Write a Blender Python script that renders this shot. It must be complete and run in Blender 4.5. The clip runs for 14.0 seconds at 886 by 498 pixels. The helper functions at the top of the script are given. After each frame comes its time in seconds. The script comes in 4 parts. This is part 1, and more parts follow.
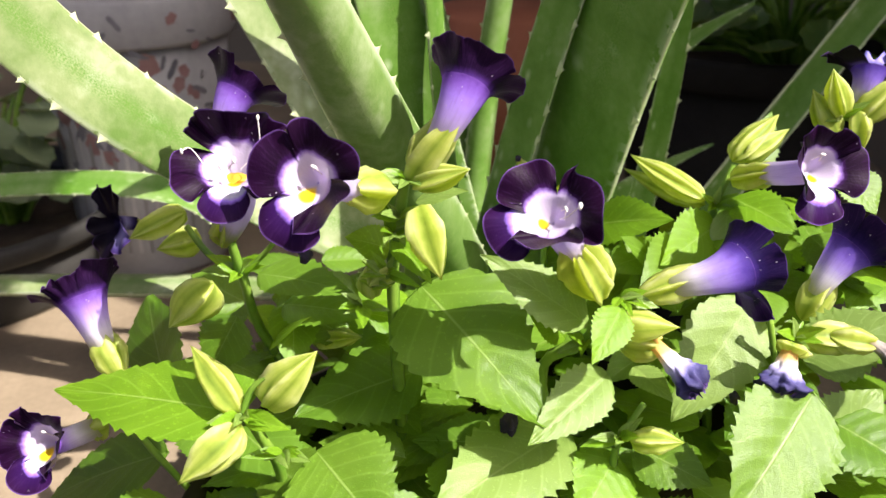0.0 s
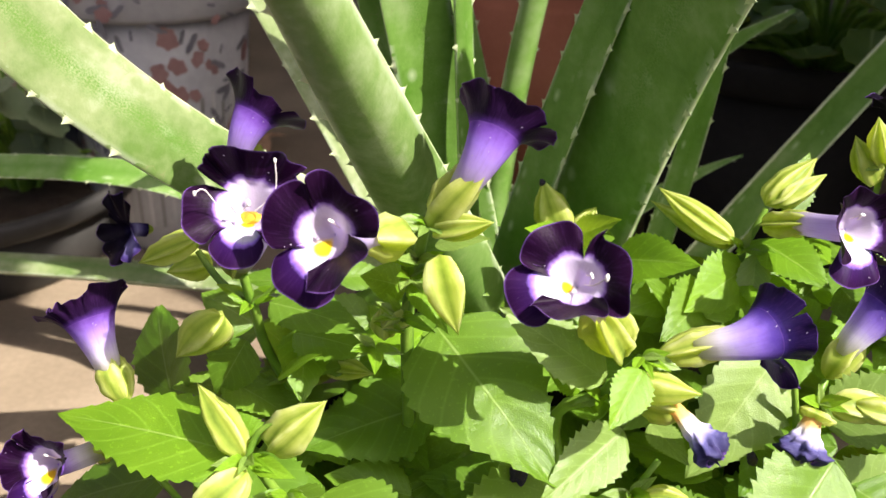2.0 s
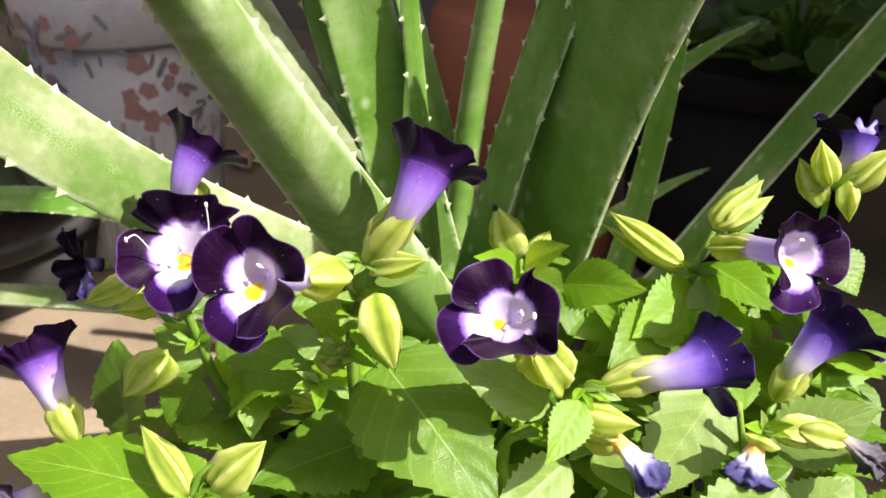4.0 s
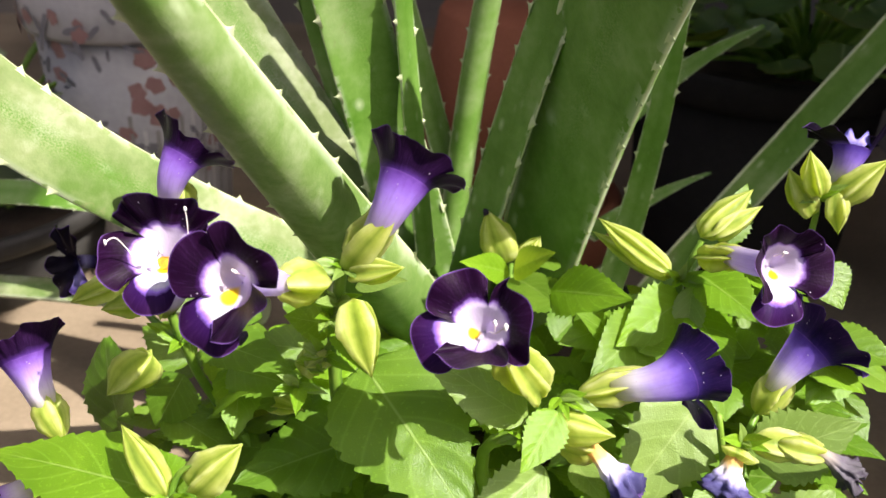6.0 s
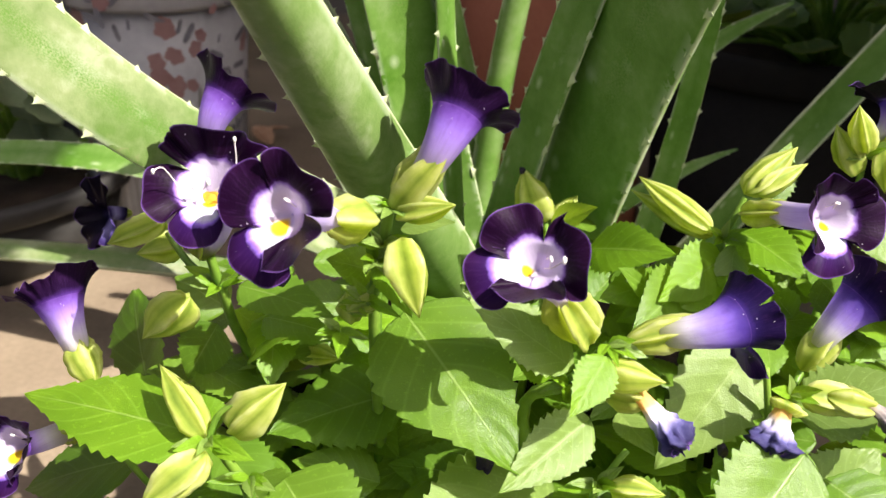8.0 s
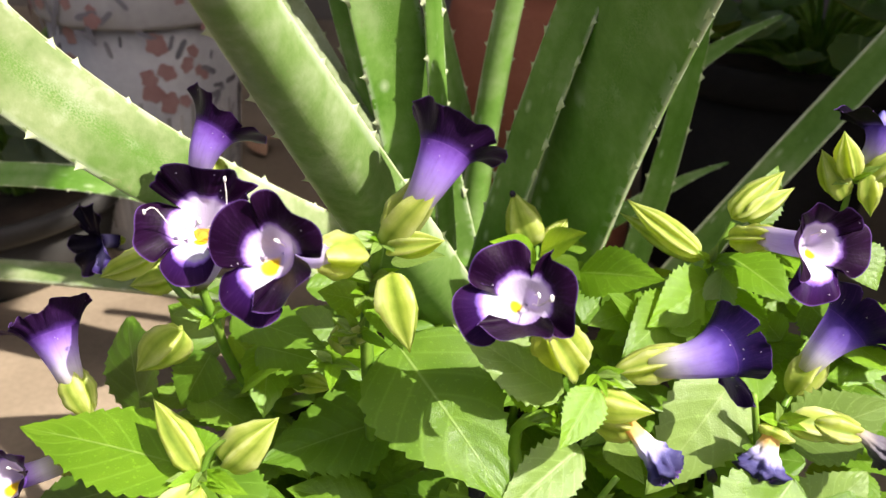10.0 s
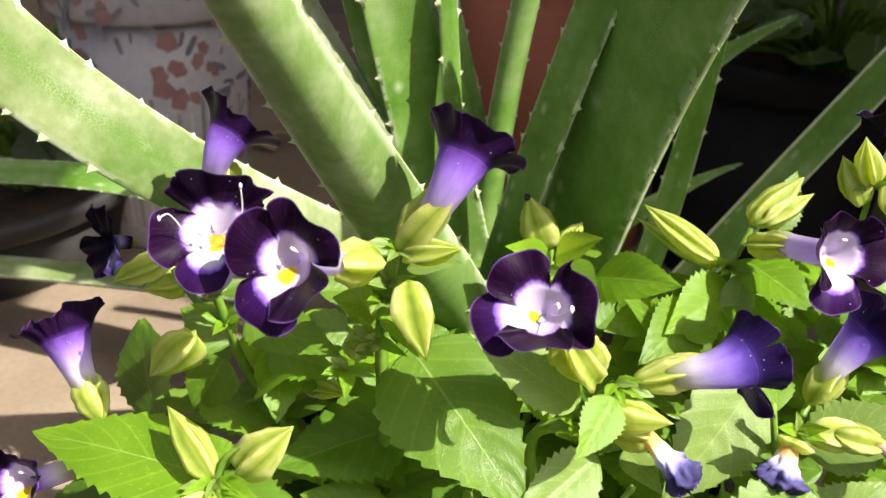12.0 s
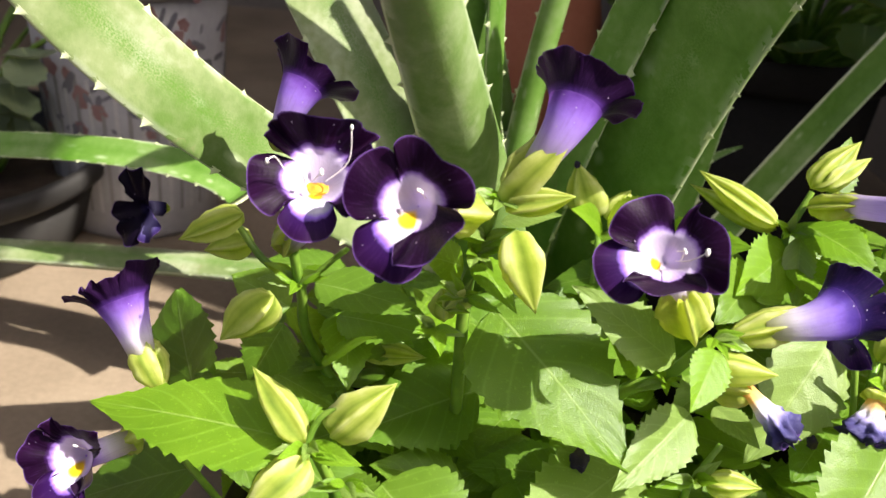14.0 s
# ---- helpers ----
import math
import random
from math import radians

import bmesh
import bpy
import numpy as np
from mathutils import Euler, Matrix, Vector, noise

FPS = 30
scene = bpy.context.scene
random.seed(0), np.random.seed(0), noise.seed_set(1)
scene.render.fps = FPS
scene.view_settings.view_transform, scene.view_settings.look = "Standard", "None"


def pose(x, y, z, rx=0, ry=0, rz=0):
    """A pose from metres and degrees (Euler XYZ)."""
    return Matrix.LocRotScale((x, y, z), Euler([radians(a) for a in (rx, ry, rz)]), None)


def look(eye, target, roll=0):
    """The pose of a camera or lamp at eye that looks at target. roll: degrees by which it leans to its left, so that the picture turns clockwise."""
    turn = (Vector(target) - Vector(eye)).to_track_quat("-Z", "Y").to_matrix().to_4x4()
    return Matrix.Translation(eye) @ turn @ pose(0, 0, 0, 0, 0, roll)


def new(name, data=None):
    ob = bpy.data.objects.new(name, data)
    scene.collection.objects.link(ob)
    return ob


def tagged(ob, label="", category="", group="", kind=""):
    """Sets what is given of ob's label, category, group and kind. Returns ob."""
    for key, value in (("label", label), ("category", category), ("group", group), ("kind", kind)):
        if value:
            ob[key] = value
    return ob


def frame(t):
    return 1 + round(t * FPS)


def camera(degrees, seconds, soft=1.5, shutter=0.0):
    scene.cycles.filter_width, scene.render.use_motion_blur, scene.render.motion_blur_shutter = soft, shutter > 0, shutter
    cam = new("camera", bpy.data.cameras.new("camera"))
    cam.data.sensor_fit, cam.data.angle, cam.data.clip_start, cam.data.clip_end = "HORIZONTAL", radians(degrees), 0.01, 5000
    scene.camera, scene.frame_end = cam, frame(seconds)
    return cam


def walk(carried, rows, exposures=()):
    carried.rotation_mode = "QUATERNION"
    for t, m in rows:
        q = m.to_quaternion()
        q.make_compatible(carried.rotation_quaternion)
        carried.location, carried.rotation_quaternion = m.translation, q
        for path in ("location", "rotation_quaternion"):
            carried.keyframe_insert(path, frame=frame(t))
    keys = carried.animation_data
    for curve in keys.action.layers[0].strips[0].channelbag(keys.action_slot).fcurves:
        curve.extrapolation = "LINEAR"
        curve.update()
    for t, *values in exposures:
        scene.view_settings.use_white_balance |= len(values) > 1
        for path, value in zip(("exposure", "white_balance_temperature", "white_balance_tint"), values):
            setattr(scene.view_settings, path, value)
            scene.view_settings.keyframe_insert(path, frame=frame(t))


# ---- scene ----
cam = camera(50.9, 14.0)
cam.data.dof.use_dof = True
cam.data.dof.focus_distance, cam.data.dof.aperture_fstop = 0.270, 20.0
METRES, EYE, TILT, LEAN, TURN = 0.28, 0.28, -24.0, 0.0, 0.0
ROWS = [
    (0.0, 0.0, 0.0, 0.0, 0.0, 0.0, -0.0),
    (0.5, 0.0845, -0.0017, 0.063, 2.88, -1.72, -0.66),
    (1.0, 0.1026, 0.0063, 0.0971, 3.54, -2.35, -0.57),
    (1.5, 0.007, 0.0381, 0.1184, 1.23, -3.75, -2.81),
    (2.0, -0.0088, 0.0363, 0.1, 0.87, -3.31, -2.85),
    (2.5, 0.0314, 0.0364, 0.1097, 0.92, -2.94, -1.84),
    (3.0, 0.0366, 0.0376, 0.1102, 0.43, -2.47, -1.19),
    (3.5, 0.0201, 0.0358, 0.1161, -0.17, -2.27, -1.56),
    (4.0, 0.0552, 0.036, 0.1364, 1.04, -3.23, -1.45),
    (6.5, 0.1009, 0.0352, 0.1548, 2.56, -3.75, -2.27),
    (7.0, 0.1091, 0.0303, 0.1561, 2.83, -3.61, -2.06),
    (7.5, 0.0904, 0.0382, 0.1362, 2.66, -3.56, -2.49),
    (8.0, 0.0446, 0.0463, 0.0866, 2.06, -3.4, -3.5),
    (10.5, 0.0512, 0.0417, 0.1285, 1.91, -3.68, -2.75),
    (11.0, 0.0517, 0.048, 0.1303, 2.21, -3.89, -2.93),
    (11.5, 0.0265, 0.0581, 0.1308, 1.87, -4.26, -3.77),
    (12.0, 0.0378, 0.05, 0.1365, 2.19, -4.1, -3.18),
    (12.5, 0.0481, 0.0385, 0.1426, 2.66, -3.99, -3.02),
    (13.0, -0.0546, 0.0634, 0.117, -0.84, -3.86, -2.95),
    (13.5, -0.1377, 0.0957, 0.0791, -3.85, -3.28, -2.96),
    (14.0, -0.1447, 0.0783, 0.0668, -3.7, -3.0, -3.52),
]
walk(cam, [(t, pose(0, 0, EYE, TILT, LEAN, TURN) @ pose(METRES * x, METRES * y, METRES * z, 90 + pitch, roll, yaw)) for t, x, y, z, yaw, pitch, roll in ROWS],
     [(0.0, 1.19, 6350, 13), (4.2, 1.18, 6350, 13), (6.3, 1.13, 6350, 13), (14.0, 1.13, 6350, 13)])

# ---- light: a high sun from the front right, and open sky ----
SUN_FROM = Vector((0.56, -0.35, 0.86)).normalized()
sun_data = bpy.data.lights.new("sun", "SUN")
sun_data.energy, sun_data.angle, sun_data.color = 5.2, radians(0.55), (1.0, 0.93, 0.83)
sun = new("sun", sun_data)
sun.matrix_world = look(SUN_FROM * 5, (0, 0, 0))
world = bpy.data.worlds.new("sky")
scene.world = world
world.use_nodes = True
wn = world.node_tree
sky = wn.nodes.new("ShaderNodeTexSky")
sky.sky_type, sky.sun_disc = "NISHITA", False
sky.air_density, sky.dust_density, sky.ozone_density = 0.35, 5.0, 0.3
sky.sun_elevation = math.asin(SUN_FROM.z)
sky.sun_rotation = math.atan2(SUN_FROM.x, SUN_FROM.y)
wn.nodes["Background"].inputs["Strength"].default_value = 0.088
wn.links.new(sky.outputs[0], wn.nodes["Background"].inputs["Color"])


# ---- materials ----
def ramp(nt, fac, stops):
    n = nt.nodes.new("ShaderNodeValToRGB")
    el = n.color_ramp.elements
    while len(el) < len(stops):
        el.new(0.5)
    for e, (p, c) in zip(el, stops):
        e.position, e.color = p, (*c, 1)
    nt.links.new(fac, n.inputs[0])
    return n.outputs[0]


def mat_base(name, rough=0.5, spec=0.5):
    m = bpy.data.materials.new(name)
    m.use_nodes = True
    nt = m.node_tree
    b = nt.nodes["Principled BSDF"]
    b.inputs["Roughness"].default_value = rough
    b.inputs["Specular IOR Level"].default_value = spec
    return m, nt, b


def coords(nt, kind="Object"):
    return nt.nodes.new("ShaderNodeTexCoord").outputs[kind]


def noise_fac(nt, co, scale, detail=3.0, rough=0.55):
    n = nt.nodes.new("ShaderNodeTexNoise")
    n.inputs["Scale"].default_value, n.inputs["Detail"].default_value, n.inputs["Roughness"].default_value = scale, detail, rough
    nt.links.new(co, n.inputs["Vector"])
    return n.outputs[0]


def mathn(nt, op, a, b=None, c=None, clamp=False):
    n = nt.nodes.new("ShaderNodeMath")
    n.operation, n.use_clamp = op, clamp
    for i, v in enumerate((a, b, c)):
        if v is None:
            continue
        if isinstance(v, (int, float)):
            n.inputs[i].default_value = v
        else:
            nt.links.new(v, n.inputs[i])
    return n.outputs[0]


def mix(nt, fac, a, b, kind="MIX"):
    n = nt.nodes.new("ShaderNodeMix")
    n.data_type, n.blend_type = "RGBA", kind
    for sock, v in ((n.inputs[0], fac), (n.inputs[6], a), (n.inputs[7], b)):
        if isinstance(v, (int, float)):
            sock.default_value = v
        elif isinstance(v, tuple):
            sock.default_value = (*v, 1)
        else:
            nt.links.new(v, sock)
    return n.outputs[2]


def bump(nt, b, height, strength, dist=0.001):
    n = nt.nodes.new("ShaderNodeBump")
    n.inputs["Strength"].default_value, n.inputs["Distance"].default_value = strength, dist
    nt.links.new(height, n.inputs["Height"])
    nt.links.new(n.outputs[0], b.inputs["Normal"])


def translucent(nt, b, color, amount):
    """Lets part of the light through a thin blade."""
    out = nt.nodes["Material Output"]
    tr = nt.nodes.new("ShaderNodeBsdfTranslucent")
    ms = nt.nodes.new("ShaderNodeMixShader")
    if isinstance(amount, float):
        ms.inputs[0].default_value = amount
    else:
        nt.links.new(amount, ms.inputs[0])
    nt.links.new(color, tr.inputs[0])
    nt.links.new(b.outputs[0], ms.inputs[1])
    nt.links.new(tr.outputs[0], ms.inputs[2])
    nt.links.new(ms.outputs[0], out.inputs[0])


def uv_split(nt):
    u = nt.nodes.new("ShaderNodeUVMap")
    u.uv_map = "uv"
    s = nt.nodes.new("ShaderNodeSeparateXYZ")
    nt.links.new(u.outputs[0], s.inputs[0])
    return s.outputs[0], s.outputs[1]


def leaf_material(name, dark, light, rough=0.38, clear=0.35):
    """A soft hairless blade: paler side veins, mottled, light shining through."""
    m, nt, b = mat_base(name, rough, 0.44)
    u, v = uv_split(nt)
    co = coords(nt)
    # side veins run from the midrib outward and forward
    side = mathn(nt, "ABSOLUTE", v)
    ph = mathn(nt, "SUBTRACT", mathn(nt, "MULTIPLY", u, 7.0), mathn(nt, "MULTIPLY", side, 1.9))
    wave = mathn(nt, "ABSOLUTE", mathn(nt, "SUBTRACT", mathn(nt, "FRACT", ph), 0.5))
    vein = mathn(nt, "SUBTRACT", 1.0, mathn(nt, "MULTIPLY", wave, 10.0), clamp=True)
    mid = mathn(nt, "SUBTRACT", 1.0, mathn(nt, "POWER", mathn(nt, "MULTIPLY", side, 36.0), 2.0), clamp=True)
    info = nt.nodes.new("ShaderNodeObjectInfo")
    big = noise_fac(nt, co, 60.0)
    fine = noise_fac(nt, co, 900.0, 2.0)
    t = mathn(nt, "ADD", mathn(nt, "MULTIPLY", big, 0.9), mathn(nt, "MULTIPLY", info.outputs["Random"], 0.35))
    col = ramp(nt, t, [(0.25, dark), (0.95, light)])
    col = mix(nt, mathn(nt, "MULTIPLY", vein, 0.38), col, tuple(min(1, c * 1.3 + 0.02) for c in light))
    col = mix(nt, mathn(nt, "MULTIPLY", mid, 0.6), col, tuple(0.5 * c + 0.5 * p for c, p in zip(light, (0.46, 0.56, 0.20))))
    # Fine pale specks put some of the blade's sheen into its colour.
    col = mix(nt, mathn(nt, "MULTIPLY", mathn(nt, "GREATER_THAN", fine, 0.64), 0.38), col, tuple(c * 1.5 for c in light))
    nt.links.new(col, b.inputs["Base Color"])
    cell = nt.nodes.new("ShaderNodeTexVoronoi")
    cell.inputs["Scale"].default_value = 2500.0
    nt.links.new(co, cell.inputs["Vector"])
    h = mathn(nt, "ADD", mathn(nt, "MULTIPLY", wave, 0.50), mathn(nt, "MULTIPLY", cell.outputs[0], -0.75))
    h = mathn(nt, "ADD", h, mathn(nt, "MULTIPLY", noise_fac(nt, co, 260.0, 3.0), 0.9))
    h = mathn(nt, "SUBTRACT", h, mathn(nt, "MULTIPLY", mid, 0.8))
    bump(nt, b, h, 0.22, 0.0008)
    thr = mix(nt, 0.70, col, (0.54, 0.67, 0.030))
    translucent(nt, b, thr, clear)
    return m


def petal_material(name, stops, blotch=None, clear=0.16, rough=0.48, glow=0.08, rays=0.35, foot=0.50):
    """Velvety petal coloured by the way from throat (0) to rim (1)."""
    m, nt, b = mat_base(name, rough, 0.09)
    u, v = uv_split(nt)
    co = coords(nt)
    wob = mathn(nt, "MULTIPLY", mathn(nt, "SUBTRACT", noise_fac(nt, co, 260.0, 3.0), 0.5), 0.16)
    streak = mathn(nt, "MULTIPLY", mathn(nt, "SINE", mathn(nt, "MULTIPLY", u, 60.0)), 0.004)
    t = mathn(nt, "ADD", v, mathn(nt, "ADD", wob, streak))
    edge = mathn(nt, "MULTIPLY", mathn(nt, "SUBTRACT", v, 0.970), 36.0, clamp=True)
    col = ramp(nt, t, stops)
    col = mix(nt, mathn(nt, "MULTIPLY", edge, 0.55), col, (0.22, 0.11, 0.42))
    mv = nt.nodes.new("ShaderNodeCombineXYZ")
    nt.links.new(mathn(nt, "MULTIPLY", u, 42.0), mv.inputs[0])
    nt.links.new(mathn(nt, "MULTIPLY", v, 3.0), mv.inputs[1])
    ray = mathn(nt, "MULTIPLY", mathn(nt, "SUBTRACT", noise_fac(nt, mv.outputs[0], 1.0, 3.0), 0.50), 2.2, clamp=True)
    col = mix(nt, mathn(nt, "MULTIPLY", ray, rays), col, (0.10, 0.035, 0.16))
    dots = nt.nodes.new("ShaderNodeTexVoronoi")
    dots.inputs["Scale"].default_value = 420.0
    nt.links.new(co, dots.inputs["Vector"])
    speck = mathn(nt, "MULTIPLY", mathn(nt, "LESS_THAN", dots.outputs[0], 0.075), mathn(nt, "GREATER_THAN", noise_fac(nt, co, 130.0), 0.52))
    col = mix(nt, mathn(nt, "MULTIPLY", speck, 0.7), col, (0.6, 0.5, 0.65))
    if blotch:
        c0, w0, c1, w1 = blotch
        d = mathn(nt, "ADD", mathn(nt, "POWER", mathn(nt, "DIVIDE", mathn(nt, "SUBTRACT", u, c0), w0), 2.0), mathn(nt, "POWER", mathn(nt, "DIVIDE", mathn(nt, "SUBTRACT", v, c1), w1), 2.0))
        f = mathn(nt, "SUBTRACT", 1.6, d, clamp=True)
        col = mix(nt, f, col, (0.95, 0.66, 0.02))
    nt.links.new(col, b.inputs["Base Color"])
    bump(nt, b, noise_fac(nt, co, 1500.0, 2.0), 0.25, 0.0004)
    thr = mix(nt, glow, col, (0.40, 0.06, 0.62))
    thin = mathn(nt, "MULTIPLY_ADD", mathn(nt, "SUBTRACT", 1.0, mathn(nt, "MULTIPLY", v, 3.0), clamp=True), foot, clear)
    translucent(nt, b, thr, thin)
    return m


WHITE, DARK = (0.58, 0.55, 0.70), (0.0085, 0.0016, 0.011)
PALE = (0.62, 0.52, 0.75)
DEEP = [(0.0, (0.66, 0.60, 0.72)), (0.18, (0.66, 0.57, 0.76))]
M_UPPER = petal_material("petal_upper", DEEP + [(0.36, PALE), (0.44, (0.28, 0.16, 0.50)), (0.50, (0.03, 0.006, 0.06)), (0.57, DARK), (1.0, (0.013, 0.002, 0.017))], glow=0.02)
M_SIDE = petal_material("petal_side", DEEP + [(0.36, PALE), (0.43, (0.28, 0.16, 0.50)), (0.49, (0.03, 0.006, 0.06)), (0.56, DARK), (1.0, (0.015, 0.0022, 0.020))], glow=0.02)
M_SIDE_DARK = petal_material("petal_side_dark", DEEP + [(0.29, (0.40, 0.28, 0.60)), (0.32, (0.03, 0.006, 0.06)), (0.36, DARK), (1.0, (0.009, 0.002, 0.012))], clear=0.06, glow=0.0)
M_LOWER = petal_material("petal_lower", DEEP + [(0.30, (0.70, 0.66, 0.80)), (0.38, WHITE), (0.50, WHITE), (0.57, (0.30, 0.16, 0.70)), (0.64, (0.024, 0.005, 0.06)), (1.0, (0.020, 0.004, 0.030))], (0.5, 0.43, 0.17, 0.125), glow=0.03)
M_LOWER_PALE = petal_material("petal_lower_pale", DEEP + [(0.30, (0.74, 0.70, 0.82)), (0.38, WHITE), (0.52, WHITE), (0.60, (0.30, 0.16, 0.70)), (0.67, (0.024, 0.005, 0.06)), (1.0, (0.020, 0.004, 0.030))], (0.5, 0.42, 0.10, 0.07), glow=0.03)
M_TUBE = petal_material("petal_tube", [(0.0, (0.80, 0.80, 0.60)), (0.34, (0.82, 0.75, 0.93)), (0.58, (0.58, 0.42, 0.90)), (0.80, (0.36, 0.21, 0.74)), (0.92, (0.20, 0.09, 0.46)), (1.0, (0.09, 0.032, 0.22))], clear=0.40, glow=0.2)
M_TUBE_PALE = petal_material("petal_tube_pale", [(0.0, (0.8, 0.8, 0.5)), (0.25, (0.64, 0.56, 0.78)), (0.7, (0.50, 0.41, 0.71)), (1.0, (0.45, 0.36, 0.66))], clear=0.6, glow=0.0)
M_OUTER = petal_material("petal_back", [(0.0, (0.09, 0.032, 0.22)), (0.09, (0.04, 0.013, 0.10)), (0.22, (0.012, 0.003, 0.024)), (1.0, (0.014, 0.003, 0.022))], clear=0.12, glow=0.05, foot=0.2)
M_TUBE_BLUE = petal_material("petal_tube_blue", [(0.0, (0.80, 0.80, 0.60)), (0.34, (0.80, 0.75, 0.92)), (0.54, (0.50, 0.38, 0.86)), (0.76, (0.26, 0.16, 0.66)), (0.91, (0.10, 0.055, 0.34)), (1.0, (0.045, 0.022, 0.17))], clear=0.40, glow=0.1)
M_OUTER_BLUE = petal_material("petal_back_blue", [(0.0, (0.045, 0.022, 0.17)), (0.15, (0.016, 0.008, 0.068)), (0.45, (0.009, 0.004, 0.036)), (1.0, (0.008, 0.003, 0.030))], clear=0.2, glow=0.03, foot=0.15)
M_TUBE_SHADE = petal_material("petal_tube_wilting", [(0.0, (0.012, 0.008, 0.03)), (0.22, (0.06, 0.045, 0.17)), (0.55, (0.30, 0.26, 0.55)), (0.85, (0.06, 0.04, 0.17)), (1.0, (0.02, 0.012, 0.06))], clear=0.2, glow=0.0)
M_PETAL_BLACK = petal_material("petal_blackish", [(0.0, (0.030, 0.020, 0.085)), (0.15, (0.007, 0.004, 0.014)), (1.0, (0.004, 0.002, 0.007))], clear=0.02, glow=0.0, rays=0.0)
M_PETAL_BLUE = petal_material("petal_bluish", [(0.0, (0.42, 0.36, 0.85)), (0.5, (0.34, 0.30, 0.80)), (0.85, (0.26, 0.24, 0.66)), (1.0, (0.05, 0.04, 0.17))], clear=0.3, glow=0.05)
M_WILT = petal_material("petal_wilted", [(0.0, (0.80, 0.48, 0.10)), (0.26, (0.85, 0.56, 0.20)), (0.42, (0.82, 0.79, 0.82)), (0.56, (0.45, 0.42, 0.74)), (0.71, (0.08, 0.075, 0.21)), (1.0, (0.025, 0.022, 0.06))], clear=0.2, glow=0.0)
M_WILT_DRY = petal_material("petal_dried", [(0.0, (0.55, 0.45, 0.22)), (0.25, (0.34, 0.30, 0.26)), (0.5, (0.13, 0.12, 0.14)), (1.0, (0.05, 0.045, 0.055))], clear=0.1, glow=0.0)
M_LEAF = leaf_material("leaf_green", (0.064, 0.148, 0.009), (0.152, 0.266, 0.026), rough=0.35, clear=0.35)
M_LEAF_YOUNG = leaf_material("leaf_young", (0.092, 0.215, 0.006), (0.195, 0.360, 0.018), clear=0.42)
# Paler copy of the leaf green, with sunlit sheen put into its colour.
M_LEAF_PALE = leaf_material("leaf_pale_sheen", (0.118, 0.208, 0.032), (0.232, 0.334, 0.082), clear=0.34)
# Shade is put into this green, for the leafy plants behind.
M_LEAF_SHADE = leaf_material("leaf_shade_tone", (0.022, 0.060, 0.012), (0.060, 0.12, 0.028), clear=0.22)
# Darker copy of the leaf green, toned down for leaves lying in shade.
M_LEAF_DEEP = leaf_material("leaf_deep_shade", (0.055, 0.136, 0.008), (0.130, 0.246, 0.021), clear=0.36)


def calyx_material():
    m, nt, b = mat_base("calyx", 0.42, 0.4)
    u, v = uv_split(nt)
    co = coords(nt)
    rib = mathn(nt, "ABSOLUTE", mathn(nt, "SUBTRACT", mathn(nt, "FRACT", u), 0.5))
    t = mathn(nt, "ADD", mathn(nt, "MULTIPLY", rib, 1.5), mathn(nt, "MULTIPLY", mathn(nt, "SUBTRACT", noise_fac(nt, co, 180.0), 0.5), 0.9))
    col = ramp(nt, t, [(0.0, (0.74, 0.78, 0.32)), (0.16, (0.62, 0.68, 0.18)), (0.45, (0.46, 0.55, 0.095)), (0.68, (0.29, 0.40, 0.062)), (0.90, (0.15, 0.25, 0.037))])
    fine = noise_fac(nt, co, 1200.0, 2.0)
    cv = nt.nodes.new("ShaderNodeCombineXYZ")
    nt.links.new(mathn(nt, "MULTIPLY", u, 9.0), cv.inputs[0])
    nt.links.new(mathn(nt, "MULTIPLY", v, 1.6), cv.inputs[1])
    line = mathn(nt, "MULTIPLY", mathn(nt, "SUBTRACT", noise_fac(nt, cv.outputs[0], 1.0, 3.0), 0.48), 3.5, clamp=True)
    col = mix(nt, mathn(nt, "MULTIPLY", line, 0.6), col, (0.24, 0.35, 0.04))
    nt.links.new(col, b.inputs["Base Color"])
    bump(nt, b, fine, 0.25, 0.0005)
    translucent(nt, b, mix(nt, 0.5, col, (0.74, 0.82, 0.06)), 0.52)
    return m


def stem_material():
    m, nt, b = mat_base("stem", 0.4, 0.4)
    co = coords(nt)
    col = ramp(nt, noise_fac(nt, co, 90.0), [(0.3, (0.10, 0.22, 0.02)), (0.7, (0.24, 0.38, 0.05))])
    nt.links.new(col, b.inputs["Base Color"])
    bump(nt, b, noise_fac(nt, co, 700.0), 0.3, 0.0004)
    translucent(nt, b, col, 0.15)
    return m


